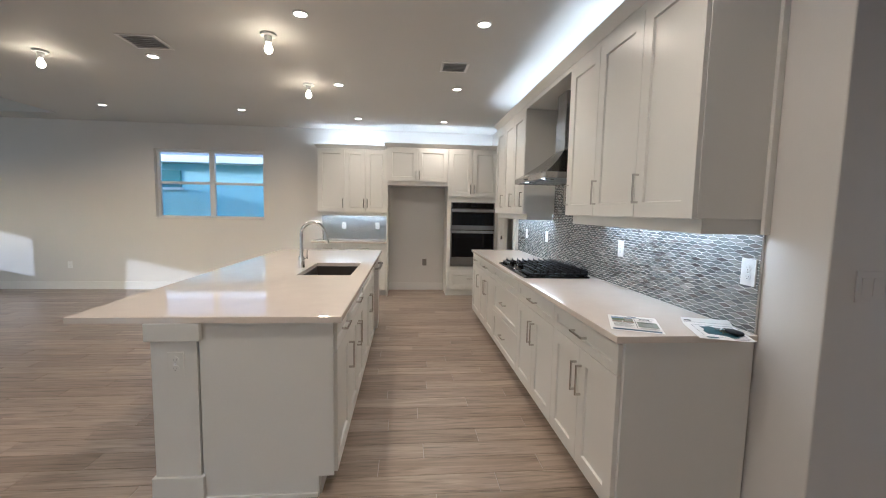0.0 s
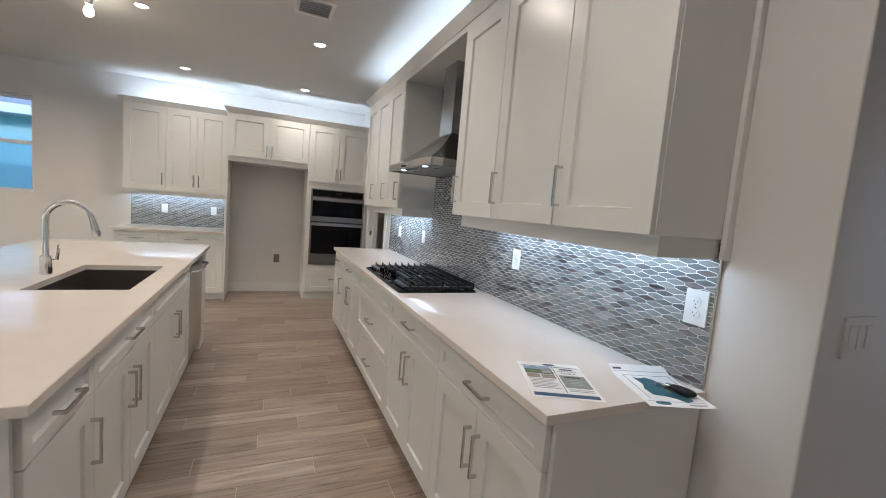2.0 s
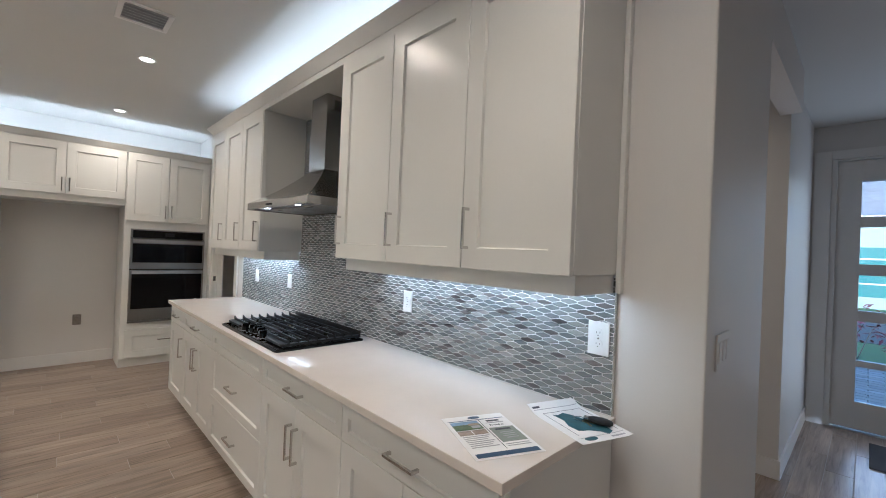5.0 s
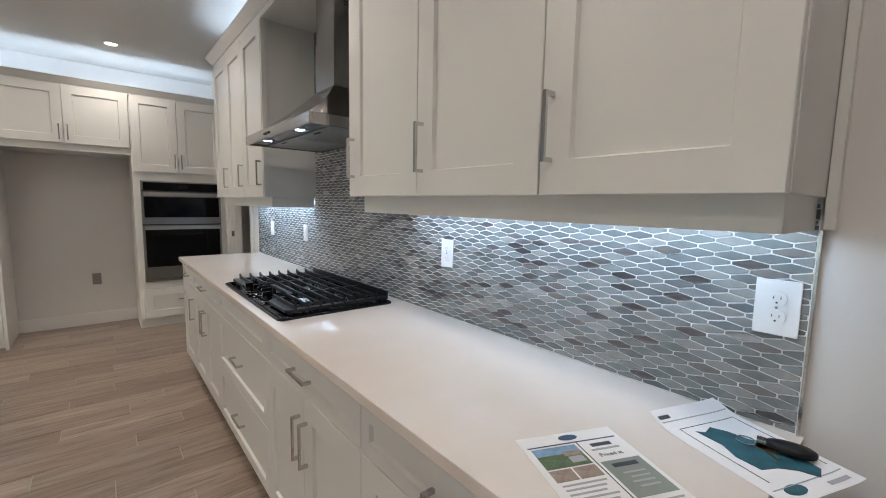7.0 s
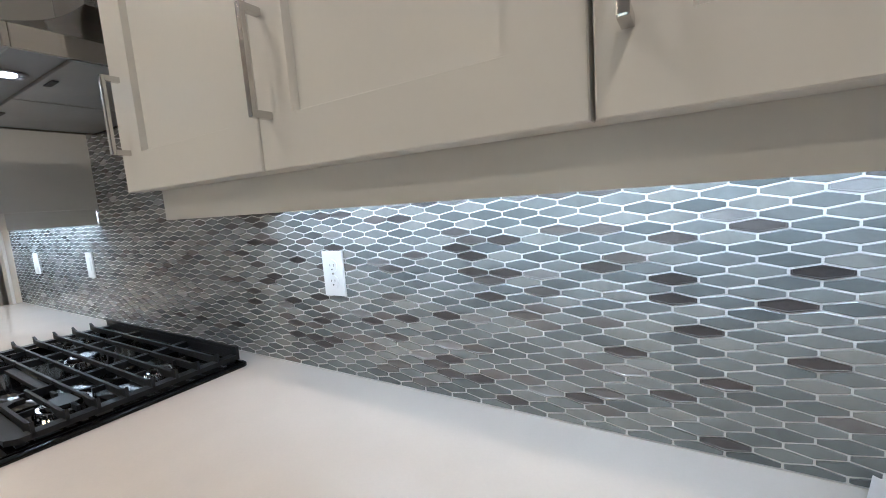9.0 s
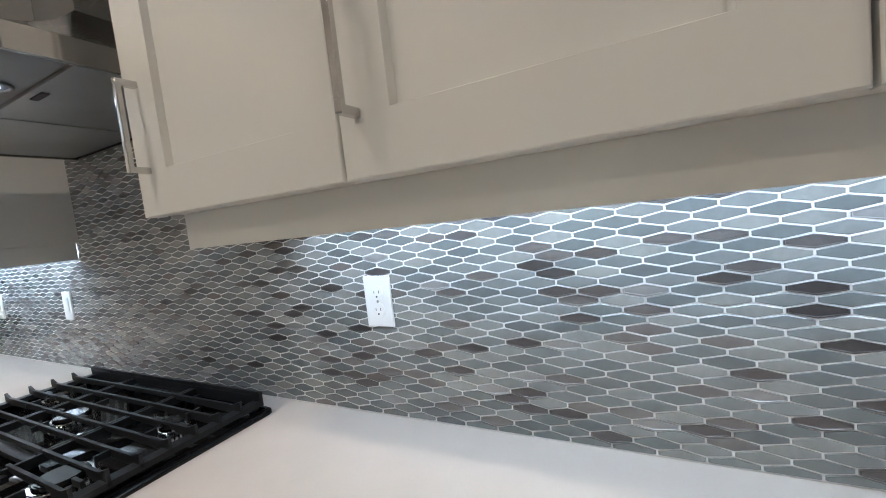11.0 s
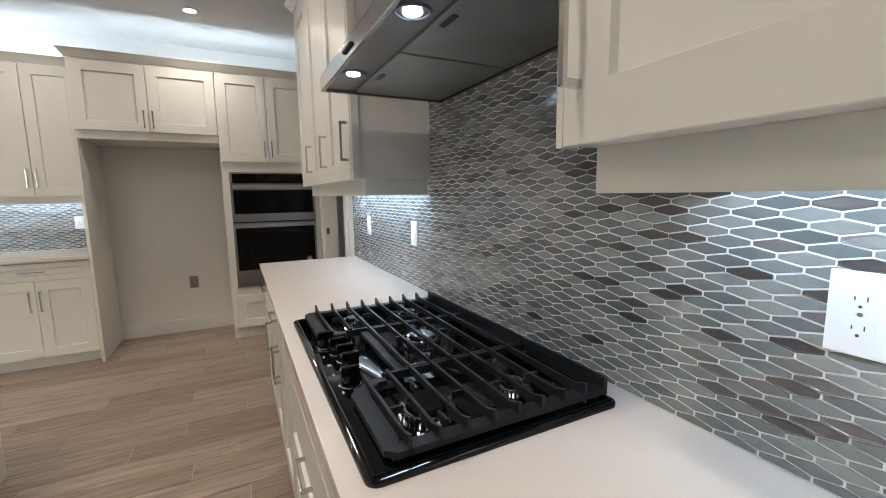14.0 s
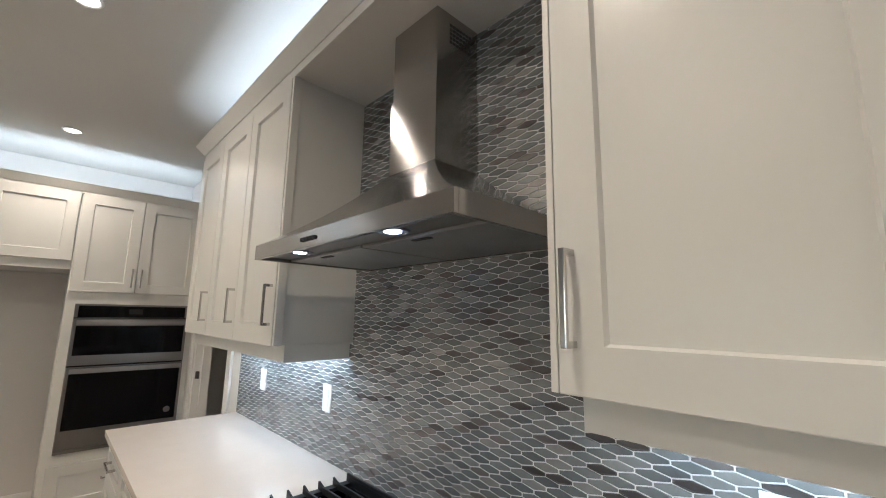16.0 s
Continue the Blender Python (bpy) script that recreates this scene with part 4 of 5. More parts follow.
# beside the alcove: base cabinets and wall cabinets
for a, b, kind in ((-1.385, -0.935, "one"), (-0.935, -0.232, "two")):
    p = base_unit(FN, a, b, kind, depth=YB_D, label="white shaker base cabinet beside the fridge alcove", group="north base cabinets")
    p.location.z -= 0.012
fp = part("fridge_panel", box(-0.228, -0.206, 6.85, Y_BACK - 0.001, 0, 1.822, 0.001), M_CAB)
tagged(fp, "tall white painted side panel of the fridge alcove", "panel")
FNU = facing_south(7.15)
wall_unit(FNU, -1.37, -0.232, [-0.928, -0.588], 1.372, 2.405, Y_BACK - 7.152, "bba", "white shaker wall cabinet with three doors over the side counter", group="north wall cabinets", rail0=0.012, rail1=0.012)
cr = crown(facing_south(7.15), None, -1.37, -0.262, 2.41, 0.28, 0.0)
tagged(cr, "white painted crown moulding of the side wall cabinet", "moulding")
# over the fridge
p = thing("wall_cabinet", 0.27, 7.16, 1.82, "white shaker cabinet over the fridge alcove", "cabinet", "north wall cabinets")
carcass(FN, p, -0.228, 0.762, YB_D, 1.822, 2.418)
for a, b, hu in ((-0.215, 0.27, 0.24), (0.27, 0.760, 0.30)):
    dd = shaker("door", FN, p, a, b, 1.885, 2.415)
    pull(FN, dd, hu, 1.985, 0.14, material=M_PULL)
# oven tower
tower = thing("oven_cabinet", 1.18, 7.16, 0, "tall white cabinet holding the built-in ovens", "cabinet")
carcass(FN, tower, 0.764, X_EAST - 0.002, YB_D, 0.0, 2.418, 0.105)
for a, b, hu in ((0.77, 1.165, 1.135), (1.165, 1.59, 1.195)):
    dd = shaker("door", FN, tower, a, b, 1.66, 2.415)
    pull(FN, dd, hu, 1.78, 0.15, material=M_PULL)
dr = shaker("drawer", FN, tower, 0.80, 1.57, 0.115, 0.43)
pull(FN, dr, 1.185, 0.30, 0.15, False)
# hidden board added behind the crown to cut off the cove light
light_stop = part("crown_light_stop", box(-0.222, X_EAST - 0.003, 6.8662, 6.886, 2.4132, 2.487), M_CAB)
tagged(light_stop, "unseen white board added behind the crown to block LED light", "board")
cr = crown(FN, None, -0.222, X_EAST - 0.002, 2.425, 0.27, 0.0)
tagged(cr, "white painted crown moulding over oven and fridge cabinets", "moulding")


def wall_oven():
    o = thing("wall_oven", 1.19, 7.1, 0.5, "stainless built-in microwave and wall oven combination", "oven")
    X0, X1, Y = 0.822, 1.558, 6.886
    FO = facing_south(Y)
    part("frame", placed(box(X0, X1, 0.0, 0.012, 0.505, 1.57, 0.002), FO), M_STEEL_O, o)
    cp = part("control_panel", placed(box(X0 + 0.022, X1 - 0.022, 0.012, 0.02, 1.470, 1.556, 0.002), FO), M_BLACKGLASS, o, "black glass control panel")
    part("display", placed(box(1.15, 1.24, 0.02, 0.0205, 1.495, 1.535), FO), M_BLACK, cp)
    for z0, z1, g0, g1, hz in ((1.118, 1.46, 1.19, 1.405, 1.432), (0.535, 1.105, 0.665, 1.06, 1.08)):
        d = part("oven_door", placed(box(X0 + 0.002, X1 - 0.002, 0.0125, 0.034, z0, z1, 0.003), FO), M_STEEL_O, o)
        gl = part("oven_glass", placed(box(X0 + 0.022, X1 - 0.022, 0.034, 0.0365, g0, g1, 0.001), FO), M_BLACKGLASS, d, "black glass window")
        part("window", placed(box(X0 + 0.13, X1 - 0.13, 0.0366, 0.0370, g0 + 0.05, g1 - 0.05), FO), M_BLACKGLASS, gl)
        bm = box(X0 + 0.02, X1 - 0.02, 0.062, 0.08, hz - 0.017, hz + 0.017, 0.004)
        for u in (X0 + 0.05, X1 - 0.05):
            box(u - 0.01, u + 0.01, 0.034, 0.064, hz - 0.008, hz + 0.008, 0.002, bm)
        part("handle", placed(bm, FO), M_STEEL_H, d, "flat steel bar handle")
    part("badge", placed(cyl((1.478, 0.038, 0.735), 0.024, 0.002, "y"), FO), M_NICKEL, o, "round pale badge")
    for z0, z1 in ((1.4605, 1.4675), (1.1055, 1.1175), (0.5305, 0.5345)):
        part("reveal", placed(box(X0 + 0.001, X1 - 0.001, 0.0121, 0.0135, z0, z1), FO), M_BLACK, o, "dark gap between the doors")
    part("bottom_trim", placed(box(X0, X1, 0.012, 0.03, 0.507, 0.53, 0.002), FO), M_STEEL_O, o)


wall_oven()


# ---- lights that the room has ----
def downlight(x, y):
    d = thing("ceiling_light", x, y, Z_CEIL, "round recessed ceiling downlight, switched on", "ceiling light", "downlights")
    part("trim_ring", ring((x, y, Z_CEIL - 0.003), 0.049, 0.008), M_TRIM, d, "white trim ring")
    part("lens", cyl((x, y, Z_CEIL - 0.003), 0.043, 0.006, bevel=0.002), M_CAN, d, "glowing lens")
    lamp("downlight_lamp", "AREA", look((x, y, Z_CEIL - 0.010), (x, y + 0.001, 0)), CAN_W, WARM, 0.10, spread=150)


CAN_W = 3.2
for x, y in ((0.64, 3.22), (0.64, 4.83), (0.65, 6.53), (-0.66, 3.23), (-0.66, 4.86), (-0.64, 6.53), (-2.21, 6.245), (-2.22, 4.246), (-4.05, 6.28),
             # unseen downlights, added as fill for the near half and the side hall
             (-2.21, 2.2), (-2.21, 0.2), (-4.05, 2.2), (-4.05, -0.6), (0.64, -0.6), (-2.21, -2.2), (0.64, 1.57), (-0.66, 1.57), (3.15, 2.6)):
    downlight(x, y)


def bulb_socket(x, y):
    d = thing("bulb_holder", x, y, Z_CEIL, "bare lit bulb in a plain white ceiling lampholder", "ceiling light", "bulb holders")
    part("rose", cyl((x, y, Z_CEIL - 0.009), 0.062, 0.018, r2=0.058, bevel=0.004), M_PLATE, d, "white lampholder rose")
    part("socket", cyl((x, y, Z_CEIL - 0.043), 0.024, 0.05, r2=0.03, bevel=0.003), M_PLATE, d)
    prof = [(0.012, 0.068), (0.018, 0.08), (0.029, 0.10), (0.032, 0.118), (0.028, 0.136), (0.016, 0.149), (0.003, 0.153)]
    bm = strips([[(x + r * math.cos(2 * math.pi * k / 20), y + r * math.sin(2 * math.pi * k / 20), Z_CEIL - z) for k in range(20)] for r, z in prof])
    part("bulb", bm, M_BULB, d, "glowing bulb", smooth=True)
    lamp("bulb_lamp", "POINT", Matrix.Translation((x, y, Z_CEIL - 0.20)), 0.75, (1.0, 0.66, 0.34), 0.035)


for x, y in ((-1.0, 3.61), (-0.99, 4.90), (-3.17, 4.25)):
    bulb_socket(x, y)


def air_register(x0, x1, y0, y1):
    v = thing("ceiling_vent", (x0 + x1) / 2, (y0 + y1) / 2, Z_CEIL, "white metal ceiling air register with angled slats", "vent")
    bm = bmesh.new()
    w = 0.026
    for a, b, c, d in ((x0, x1, y0, y0 + w), (x0, x1, y1 - w, y1), (x0, x0 + w, y0 + w, y1 - w), (x1 - w, x1, y0 + w, y1 - w)):
        box(a, b, c, d, Z_CEIL - 0.008, Z_CEIL - 0.0005, 0.002, bm)
    part("frame", bm, M_TRIM, v)
    part("backing", box(x0 + w, x1 - w, y0 + w, y1 - w, Z_CEIL - 0.002, Z_CEIL - 0.0008), M_DUCT, v, "grey duct behind the slats")
    n = 6
    for i in range(n):
        y = y0 + w + (y1 - y0 - 2 * w) * (i + 0.5) / n
        part("slat", strips([[(x, y - 0.012, Z_CEIL - 0.010), (x, y - 0.011, Z_CEIL - 0.0115), (x, y + 0.008, Z_CEIL - 0.003), (x, y + 0.007, Z_CEIL - 0.002)] for x in (x0 + w + 0.001, x1 - w - 0.001)]), M_TRIM, v)


air_register(0.40, 0.66, 4.0, 4.27)
air_register(-2.24, -1.93, 3.76, 4.06)


def led_strip(axis, fixed, a, b, z, up, watts, label):
    ob = thing("led_strip", *((fixed, (a + b) / 2) if axis == "y" else ((a + b) / 2, fixed)), z, label, "light strip")
    w, h = 0.006, 0.003
    e = (fixed - w, fixed + w, a, b) if axis == "y" else (a, b, fixed - w, fixed + w)
    part("strip", box(*e, z - h, z + h), M_LED, ob)
    c = ((e[0] + e[1]) / 2, (e[2] + e[3]) / 2, z + (0.006 if up else -0.006))
    tone, wide = (COOL, 0.06) if up else (TASK, 0.045)
    if axis == "y":
        lamp("led_lamp", "AREA", Matrix.Translation(c) @ Matrix.Rotation(radians(220 if up else -64), 4, "Y"), watts, tone, wide, b - a)
    else:
        lamp("led_lamp", "AREA", Matrix.Translation(c) @ Matrix.Rotation(radians(128 if up else 66), 4, "X"), watts, tone, b - a, 0.03)


U_W = 1.1
led_strip("y", 1.395, 1.80, 3.05, Z0U - 0.003, False, U_W * 1.4, "cool white LED strip under the wall cabinets")
led_strip("y", 1.395, 4.28, 5.48, Z0U - 0.003, False, U_W * 2.0, "cool white LED strip under the wall cabinets")
led_strip("x", 7.27, -1.33, -0.27, 1.369, False, U_W, "cool white LED strip under the side wall cabinet")
C_W = 0.60
led_strip("y", 1.325, 1.82, 5.46, 2.468, True, C_W * 6.2, "cool white LED strip on top of the wall cabinets")
led_strip("x", 6.906, -0.18, 1.55, 2.424, True, C_W * 3.1, "cool white LED strip on top of the oven cabinets")
led_strip("x", 7.165, -1.33, -0.27, 2.431, True, C_W * 2.6, "cool white LED strip on top of the side cabinet")


# ---- papers and key on the counter ----
def flat(name, c, ang, x0, x1, y0, y1, z, material, parent, label="", bend=0.0, nx=1, ny=1, thick=0.0004):
    """A thin printed patch on a sheet, in the sheet's own axes."""
    bm = bmesh.new()
    ca, sa = math.cos(radians(ang)), math.sin(radians(ang))
    layers = []
    for dz in (0.0, thick):
        g = []
        for j in range(ny + 1):
            row = []
            for i in range(nx + 1):
                x, y = x0 + (x1 - x0) * i / nx, y0 + (y1 - y0) * j / ny
                lift = bend * (max(0, y - 0.07) ** 2 * 9 + max(0, x - 0.06) ** 2 * 4)
                row.append(bm.verts.new((c[0] + ca * x - sa * y, c[1] + sa * x + ca * y, z + dz + lift)))
            g.append(row)
        layers.append(g)
    for k, g in enumerate(layers):
        for j in range(ny):
            for i in range(nx):
                q = (g[j][i], g[j][i + 1], g[j + 1][i + 1], g[j + 1][i])
                bm.faces.new(q if k else q[::-1])
    lo, hi = layers
    rim = [(0, i) for i in range(nx)] + [(j, nx) for j in range(ny)] + [(ny, i) for i in range(nx, 0, -1)] + [(j, 0) for j in range(ny, 0, -1)]
    for (a, b), (d, e) in zip(rim, rim[1:] + rim[:1]):
        bm.faces.new((lo[a][b], lo[d][e], hi[d][e], hi[a][b]))
    return part(name, bm, material, parent, label)


def flyer():
    c, ang, z = (1.155, 1.93), -24, CT
    f = thing("flyer", c[0], c[1], z, "printed sales flyer with photos lying on the counter", "paper")
    flat("sheet", c, ang, -0.108, 0.108, -0.14, 0.14, z + 0.0004, M_PAPER, f)
    q = z + 0.0012
    flat("footer_band", c, ang, -0.098, 0.098, -0.130, -0.108, q, M_NAVY, f, "navy footer band")
    flat("rule", c, ang, -0.098, 0.098, 0.103, 0.106, q, M_NAVY, f)
    flat("rule", c, ang, 0.006, 0.008, -0.098, 0.103, q, M_INK, f)
    flat("photo", c, ang, -0.094, 0.0, 0.075, 0.098, q, M_PHOTO_SKY, f, "blue sky of the house photo")
    flat("photo", c, ang, -0.094, 0.0, 0.038, 0.075, q, M_PHOTO_LAWN, f, "dark green house photo")
    flat("photo_roof", c, ang, -0.040, -0.004, 0.066, 0.080, q + 0.0006, M_PHOTO_ROOM, f)
    flat("photo_drive", c, ang, -0.036, -0.006, 0.046, 0.064, q + 0.0006, M_INKGREY, f)
    flat("photo", c, ang, -0.094, -0.05, 0.004, 0.034, q, M_PHOTO_ROOM, f, "brown room photo")
    flat("photo", c, ang, -0.046, 0.0, 0.004, 0.034, q, M_PHOTO_ROOM, f, "brown room photo")
    for k in range(7):
        flat("text_line", c, ang, -0.09, -0.004 - 0.008 * (k % 3), -0.008 - 0.011 * k, -0.004 - 0.011 * k, q, M_INKGREY, f)
    flat("heading", c, ang, 0.03, 0.075, 0.082, 0.092, q, M_INK, f)
    flat("text_line", c, ang, 0.022, 0.084, 0.070, 0.075, q, M_INKGREY, f)
    flat("sage_box", c, ang, 0.014, 0.098, -0.060, 0.036, q, M_SAGE, f, "sage green text box")
    flat("heading", c, ang, 0.03, 0.082, 0.016, 0.026, q + 0.0006, M_INK, f)
    for k in range(4):
        flat("text_line", c, ang, 0.034 + 0.006 * (k % 2), 0.08, -0.004 - 0.012 * k, 0.001 - 0.012 * k, q + 0.0006, M_INKGREY, f)
    for k in range(2):
        flat("text_line", c, ang, 0.018, 0.094, -0.075 - 0.011 * k, -0.071 - 0.011 * k, q, M_INKGREY, f)
    bm = cyl((c[0], c[1], q + 0.0003), 1.0, 0.0004)
    bmesh.ops.transform(bm, matrix=Matrix.Translation((c[0], c[1], q)) @ Matrix.Rotation(radians(ang), 4, "Z") @ Matrix.Translation((0, 0.122, 0)) @ Matrix.Diagonal((0.021, 0.009, 1, 1)) @ Matrix.Translation((-c[0], -c[1], -q)), verts=bm.verts)
    part("oval_mark", bm, M_NAVY, f, "navy oval mark")
    cu = bpy.data.curves.new("price_words", "FONT")
    cu.body, cu.size, cu.align_x, cu.extrude = "Priced at", 0.014, "CENTER", 0.0002
    t = new("price_words", cu)
    words = bpy.data.meshes.new_from_object(t.evaluated_get(bpy.context.evaluated_depsgraph_get()))
    bpy.data.objects.remove(t)
    bm = bmesh.new()
    bm.from_mesh(words)
    bmesh.ops.transform(bm, matrix=pose(c[0], c[1], q + 0.0003, 0, 0, ang) @ Matrix.Translation((0.052, 0.050, 0)), verts=bm.verts)
    part("price_words", bm, M_INK, f, "printed words")


flyer()


def plan_sheet():
    c, ang, z = (1.457, 1.806), -20, CT
    f = thing("site_plan", c[0], c[1], z, "printed site plan sheet curling at its corners, under the key", "paper")
    flat("sheet", c, ang, -0.100, 0.104, -0.14, 0.14, z + 0.0004, M_PAPER, f, bend=0.45, nx=10, ny=12)
    q = z + 0.0013
    flat("rule", c, ang, -0.092, 0.098, 0.108, 0.1105, q, M_INKGREY, f, bend=0.45, nx=8)
    shore = [(0.28, 0.20), (0.36, 0.23), (0.50, 0.19), (0.60, 0.27), (0.66, 0.38), (0.78, 0.50), (0.82, 0.62), (0.80, 0.75), (0.66, 0.80), (0.58, 0.72), (0.44, 0.66), (0.27, 0.64), (0.24, 0.50), (0.31, 0.38)]
    place = pose(c[0], c[1], q, 0, 0, ang)
    part("lake_print", strips([[tuple(place @ Vector((-0.1 + 0.204 * u, 0.13 - 0.30 * v, dz))) for u, v in shore] for dz in (0.0, 0.0006)]), M_TEAL, f, "teal lake area on the plan")
    for x0, x1, y0, y1 in ((-0.07, 0.09, 0.085, 0.0865), (-0.07, -0.0685, -0.09, 0.085), (0.0885, 0.09, -0.09, 0.085)):
        flat("outline", c, ang, x0, x1, y0, y1, q, M_INK, f, bend=0.45, nx=6, ny=6)
    flat("rule", c, ang, -0.088, 0.095, -0.108, -0.106, q, M_INKGREY, f, bend=0.45, nx=8)
    flat("caption", c, ang, 0.03, 0.085, -0.128, -0.120, q, M_INKGREY, f, bend=0.45, nx=6)
    flat("caption", c, ang, -0.09, -0.06, 0.117, 0.125, q, M_INK, f, bend=0.45, nx=4, ny=3)
    bm = cyl((0, 0, 0), 1.0, 0.0004)
    bmesh.ops.transform(bm, matrix=pose(c[0], c[1], q, 0, 0, ang) @ Matrix.Translation((-0.045, -0.116, 0)) @ Matrix.Diagonal((0.024, 0.012, 1, 1)), verts=bm.verts)
    part("oval_mark", bm, M_TEAL, f, "teal oval mark")


plan_sheet()


def key_fob():
    k = thing("car_key", 1.50, 1.76, CT + 0.002, "black car key fob with a metal ring and small keys", "key")
    ang = radians(-78)
    m = Matrix.Translation((1.495, 1.742, CT + 0.013)) @ Matrix.Rotation(ang, 4, "Z")
    bm = bmesh.new()
    bmesh.ops.create_uvsphere(bm, u_segments=24, v_segments=12, radius=1.0)
    for v in bm.verts:
        s = 1.0 + 0.12 * v.co.x
        v.co = Vector((v.co.x * 0.041, v.co.y * 0.0205 * s, math.copysign(abs(v.co.z) ** 0.6, v.co.z) * 0.0105))
    bmesh.ops.transform(bm, matrix=m, verts=bm.verts)
    part("fob", bm, M_BLACK, k, smooth=True)
    bm = box(-0.052, -0.036, -0.009, 0.009, -0.005, 0.005, 0.003)
    bmesh.ops.transform(bm, matrix=m, verts=bm.verts)
    part("end_cap", bm, M_CHROME, k, "chrome end cap")
    part("key_ring", ring((1.478, 1.808, CT + 0.006), 0.0165, 0.0015), M_CHROME, k, "split metal ring")
    for a, dx in ((20, 0.0), (-25, 0.004)):
        mk = Matrix.Translation((1.476 + dx, 1.79, CT + 0.005)) @ Matrix.Rotation(radians(-100 + a), 4, "Z")
        bm = cyl((0.008, 0, 0), 0.011, 0.002, seg=16)
        box(0.016, 0.048, -0.0035, 0.0035, -0.001, 0.001, 0.0005, bm)
        bmesh.ops.transform(bm, matrix=mk, verts=bm.verts)
        part("key_blade", bm, shader_brass, k, "small brass key")


shader_brass = shader("brass", (0.42, 0.33, 0.18), 0.3, 1.0, vary=0.1, bump=0.0)
key_fob()


# ---- outdoors ----
ground = bmesh.new()
bmesh.ops.create_grid(ground, x_segments=2, y_segments=2, size=400)
bmesh.ops.translate(ground, verts=ground.verts, vec=(0, 0, -0.16))
structure(part("ground", ground, M_GRASS), "green lawn around the house", "ground")


def house(x0, x1, y0, y1, h, label, wall_material):
    p = thing("house", (x0 + x1) / 2, (y0 + y1) / 2, -0.16, label, "house")
    part("wall", box(x0, x1, y0, y1, -0.16, h), wall_material, p)
    o = 0.45
    part("eave", box(x0 - o, x1 + o, y0 - o, y1 + o, h + 0.001, h + 0.16, 0.01), M_TRIM, p, "white fascia")
    cx, cy = (x0 + x1) / 2, (y0 + y1) / 2
    r = min(x1 - x0, y1 - y0) / 2
    a = [(x0 - o, y0 - o, h + 0.161), (x1 + o, y0 - o, h + 0.161), (x1 + o, y1 + o, h + 0.161), (x0 - o, y1 + o, h + 0.161)]
    ex, ey = (x1 - x0) / 2 - r + 0.1, (y1 - y0) / 2 - r + 0.1
    b = [(cx - ex, cy - ey, h + r * 0.45), (cx + ex, cy - ey, h + r * 0.45), (cx + ex, cy + ey, h + r * 0.45), (cx - ex, cy + ey, h + r * 0.45)]
    part("roof", strips([a, b]), M_ROOF, p)
    return p


nb = house(-14, 8, 10.6, 20, 2.42, "pale aqua stucco neighbouring house with a white eave", M_AQUA)
w = part("window", box(-5.78, -5.28, 10.56, 10.598, 1.86, 2.26, 0.004), M_TEALPAINT, nb, "small greenish window")
part("sill", box(-5.84, -5.22, 10.52, 10.598, 1.80, 1.858, 0.004), M_TRIM, w)

fh = house(24, 36, -8, 8.5, 3.4, "pale blue stucco house across the street", M_PALEBLUE)
for y in (-4.5, 0.6, 5.2):
    g = part("window", box(23.95, 23.998, y, y + 2.6, 0.3, 2.3, 0.01), M_TEALPAINT, fh, "teal glazed door")
    for k in (1, 2, 3):
        part("muntin", box(23.92, 23.949, y, y + 2.6, 0.3 + 0.5 * k, 0.36 + 0.5 * k), M_TRIM, g)
structure(part("road", box(13, 18, -80, 80, -0.158, -0.15), M_ROAD), "grey asphalt street", "road")
walkway = structure(part("pavement", box(5.57, 9.8, -1.0, 2.4, -0.159, -0.05, 0.005), M_FLOORGROUT), "grey paved entrance walk", "pavement")
verts, faces = [], []
for j in range(28):
    for i in range(11):
        px, py = 5.58 + 0.15 * j, -0.99 + 0.30 * i + (0.15 if j % 2 else 0.0)
        if py + 0.295 < 2.41:
            k = len(verts)
            verts += [(px + dx, py + dy, z) for z, e in ((-0.05, 0.0), (-0.036, 0.003)) for dx, dy in ((e, e), (0.143 - e, e), (0.143 - e, 0.293 - e), (e, 0.293 - e))]
            faces += [(k + 4, k + 5, k + 6, k + 7)] + [(k + n, k + (n + 1) % 4, k + 4 + (n + 1) % 4, k + 4 + n) for n in range(4)]
paver_mesh = bpy.data.meshes.new("paver_field")
paver_mesh.from_pydata(verts, [], faces)
paver_mesh.materials.append(M_PAVING)
pavers = new("paver_field", paver_mesh)
pavers.parent = walkway
pavers.matrix_parent_inverse = WORLD[walkway.name].inverted()
pavers["kind"] = "stuff"


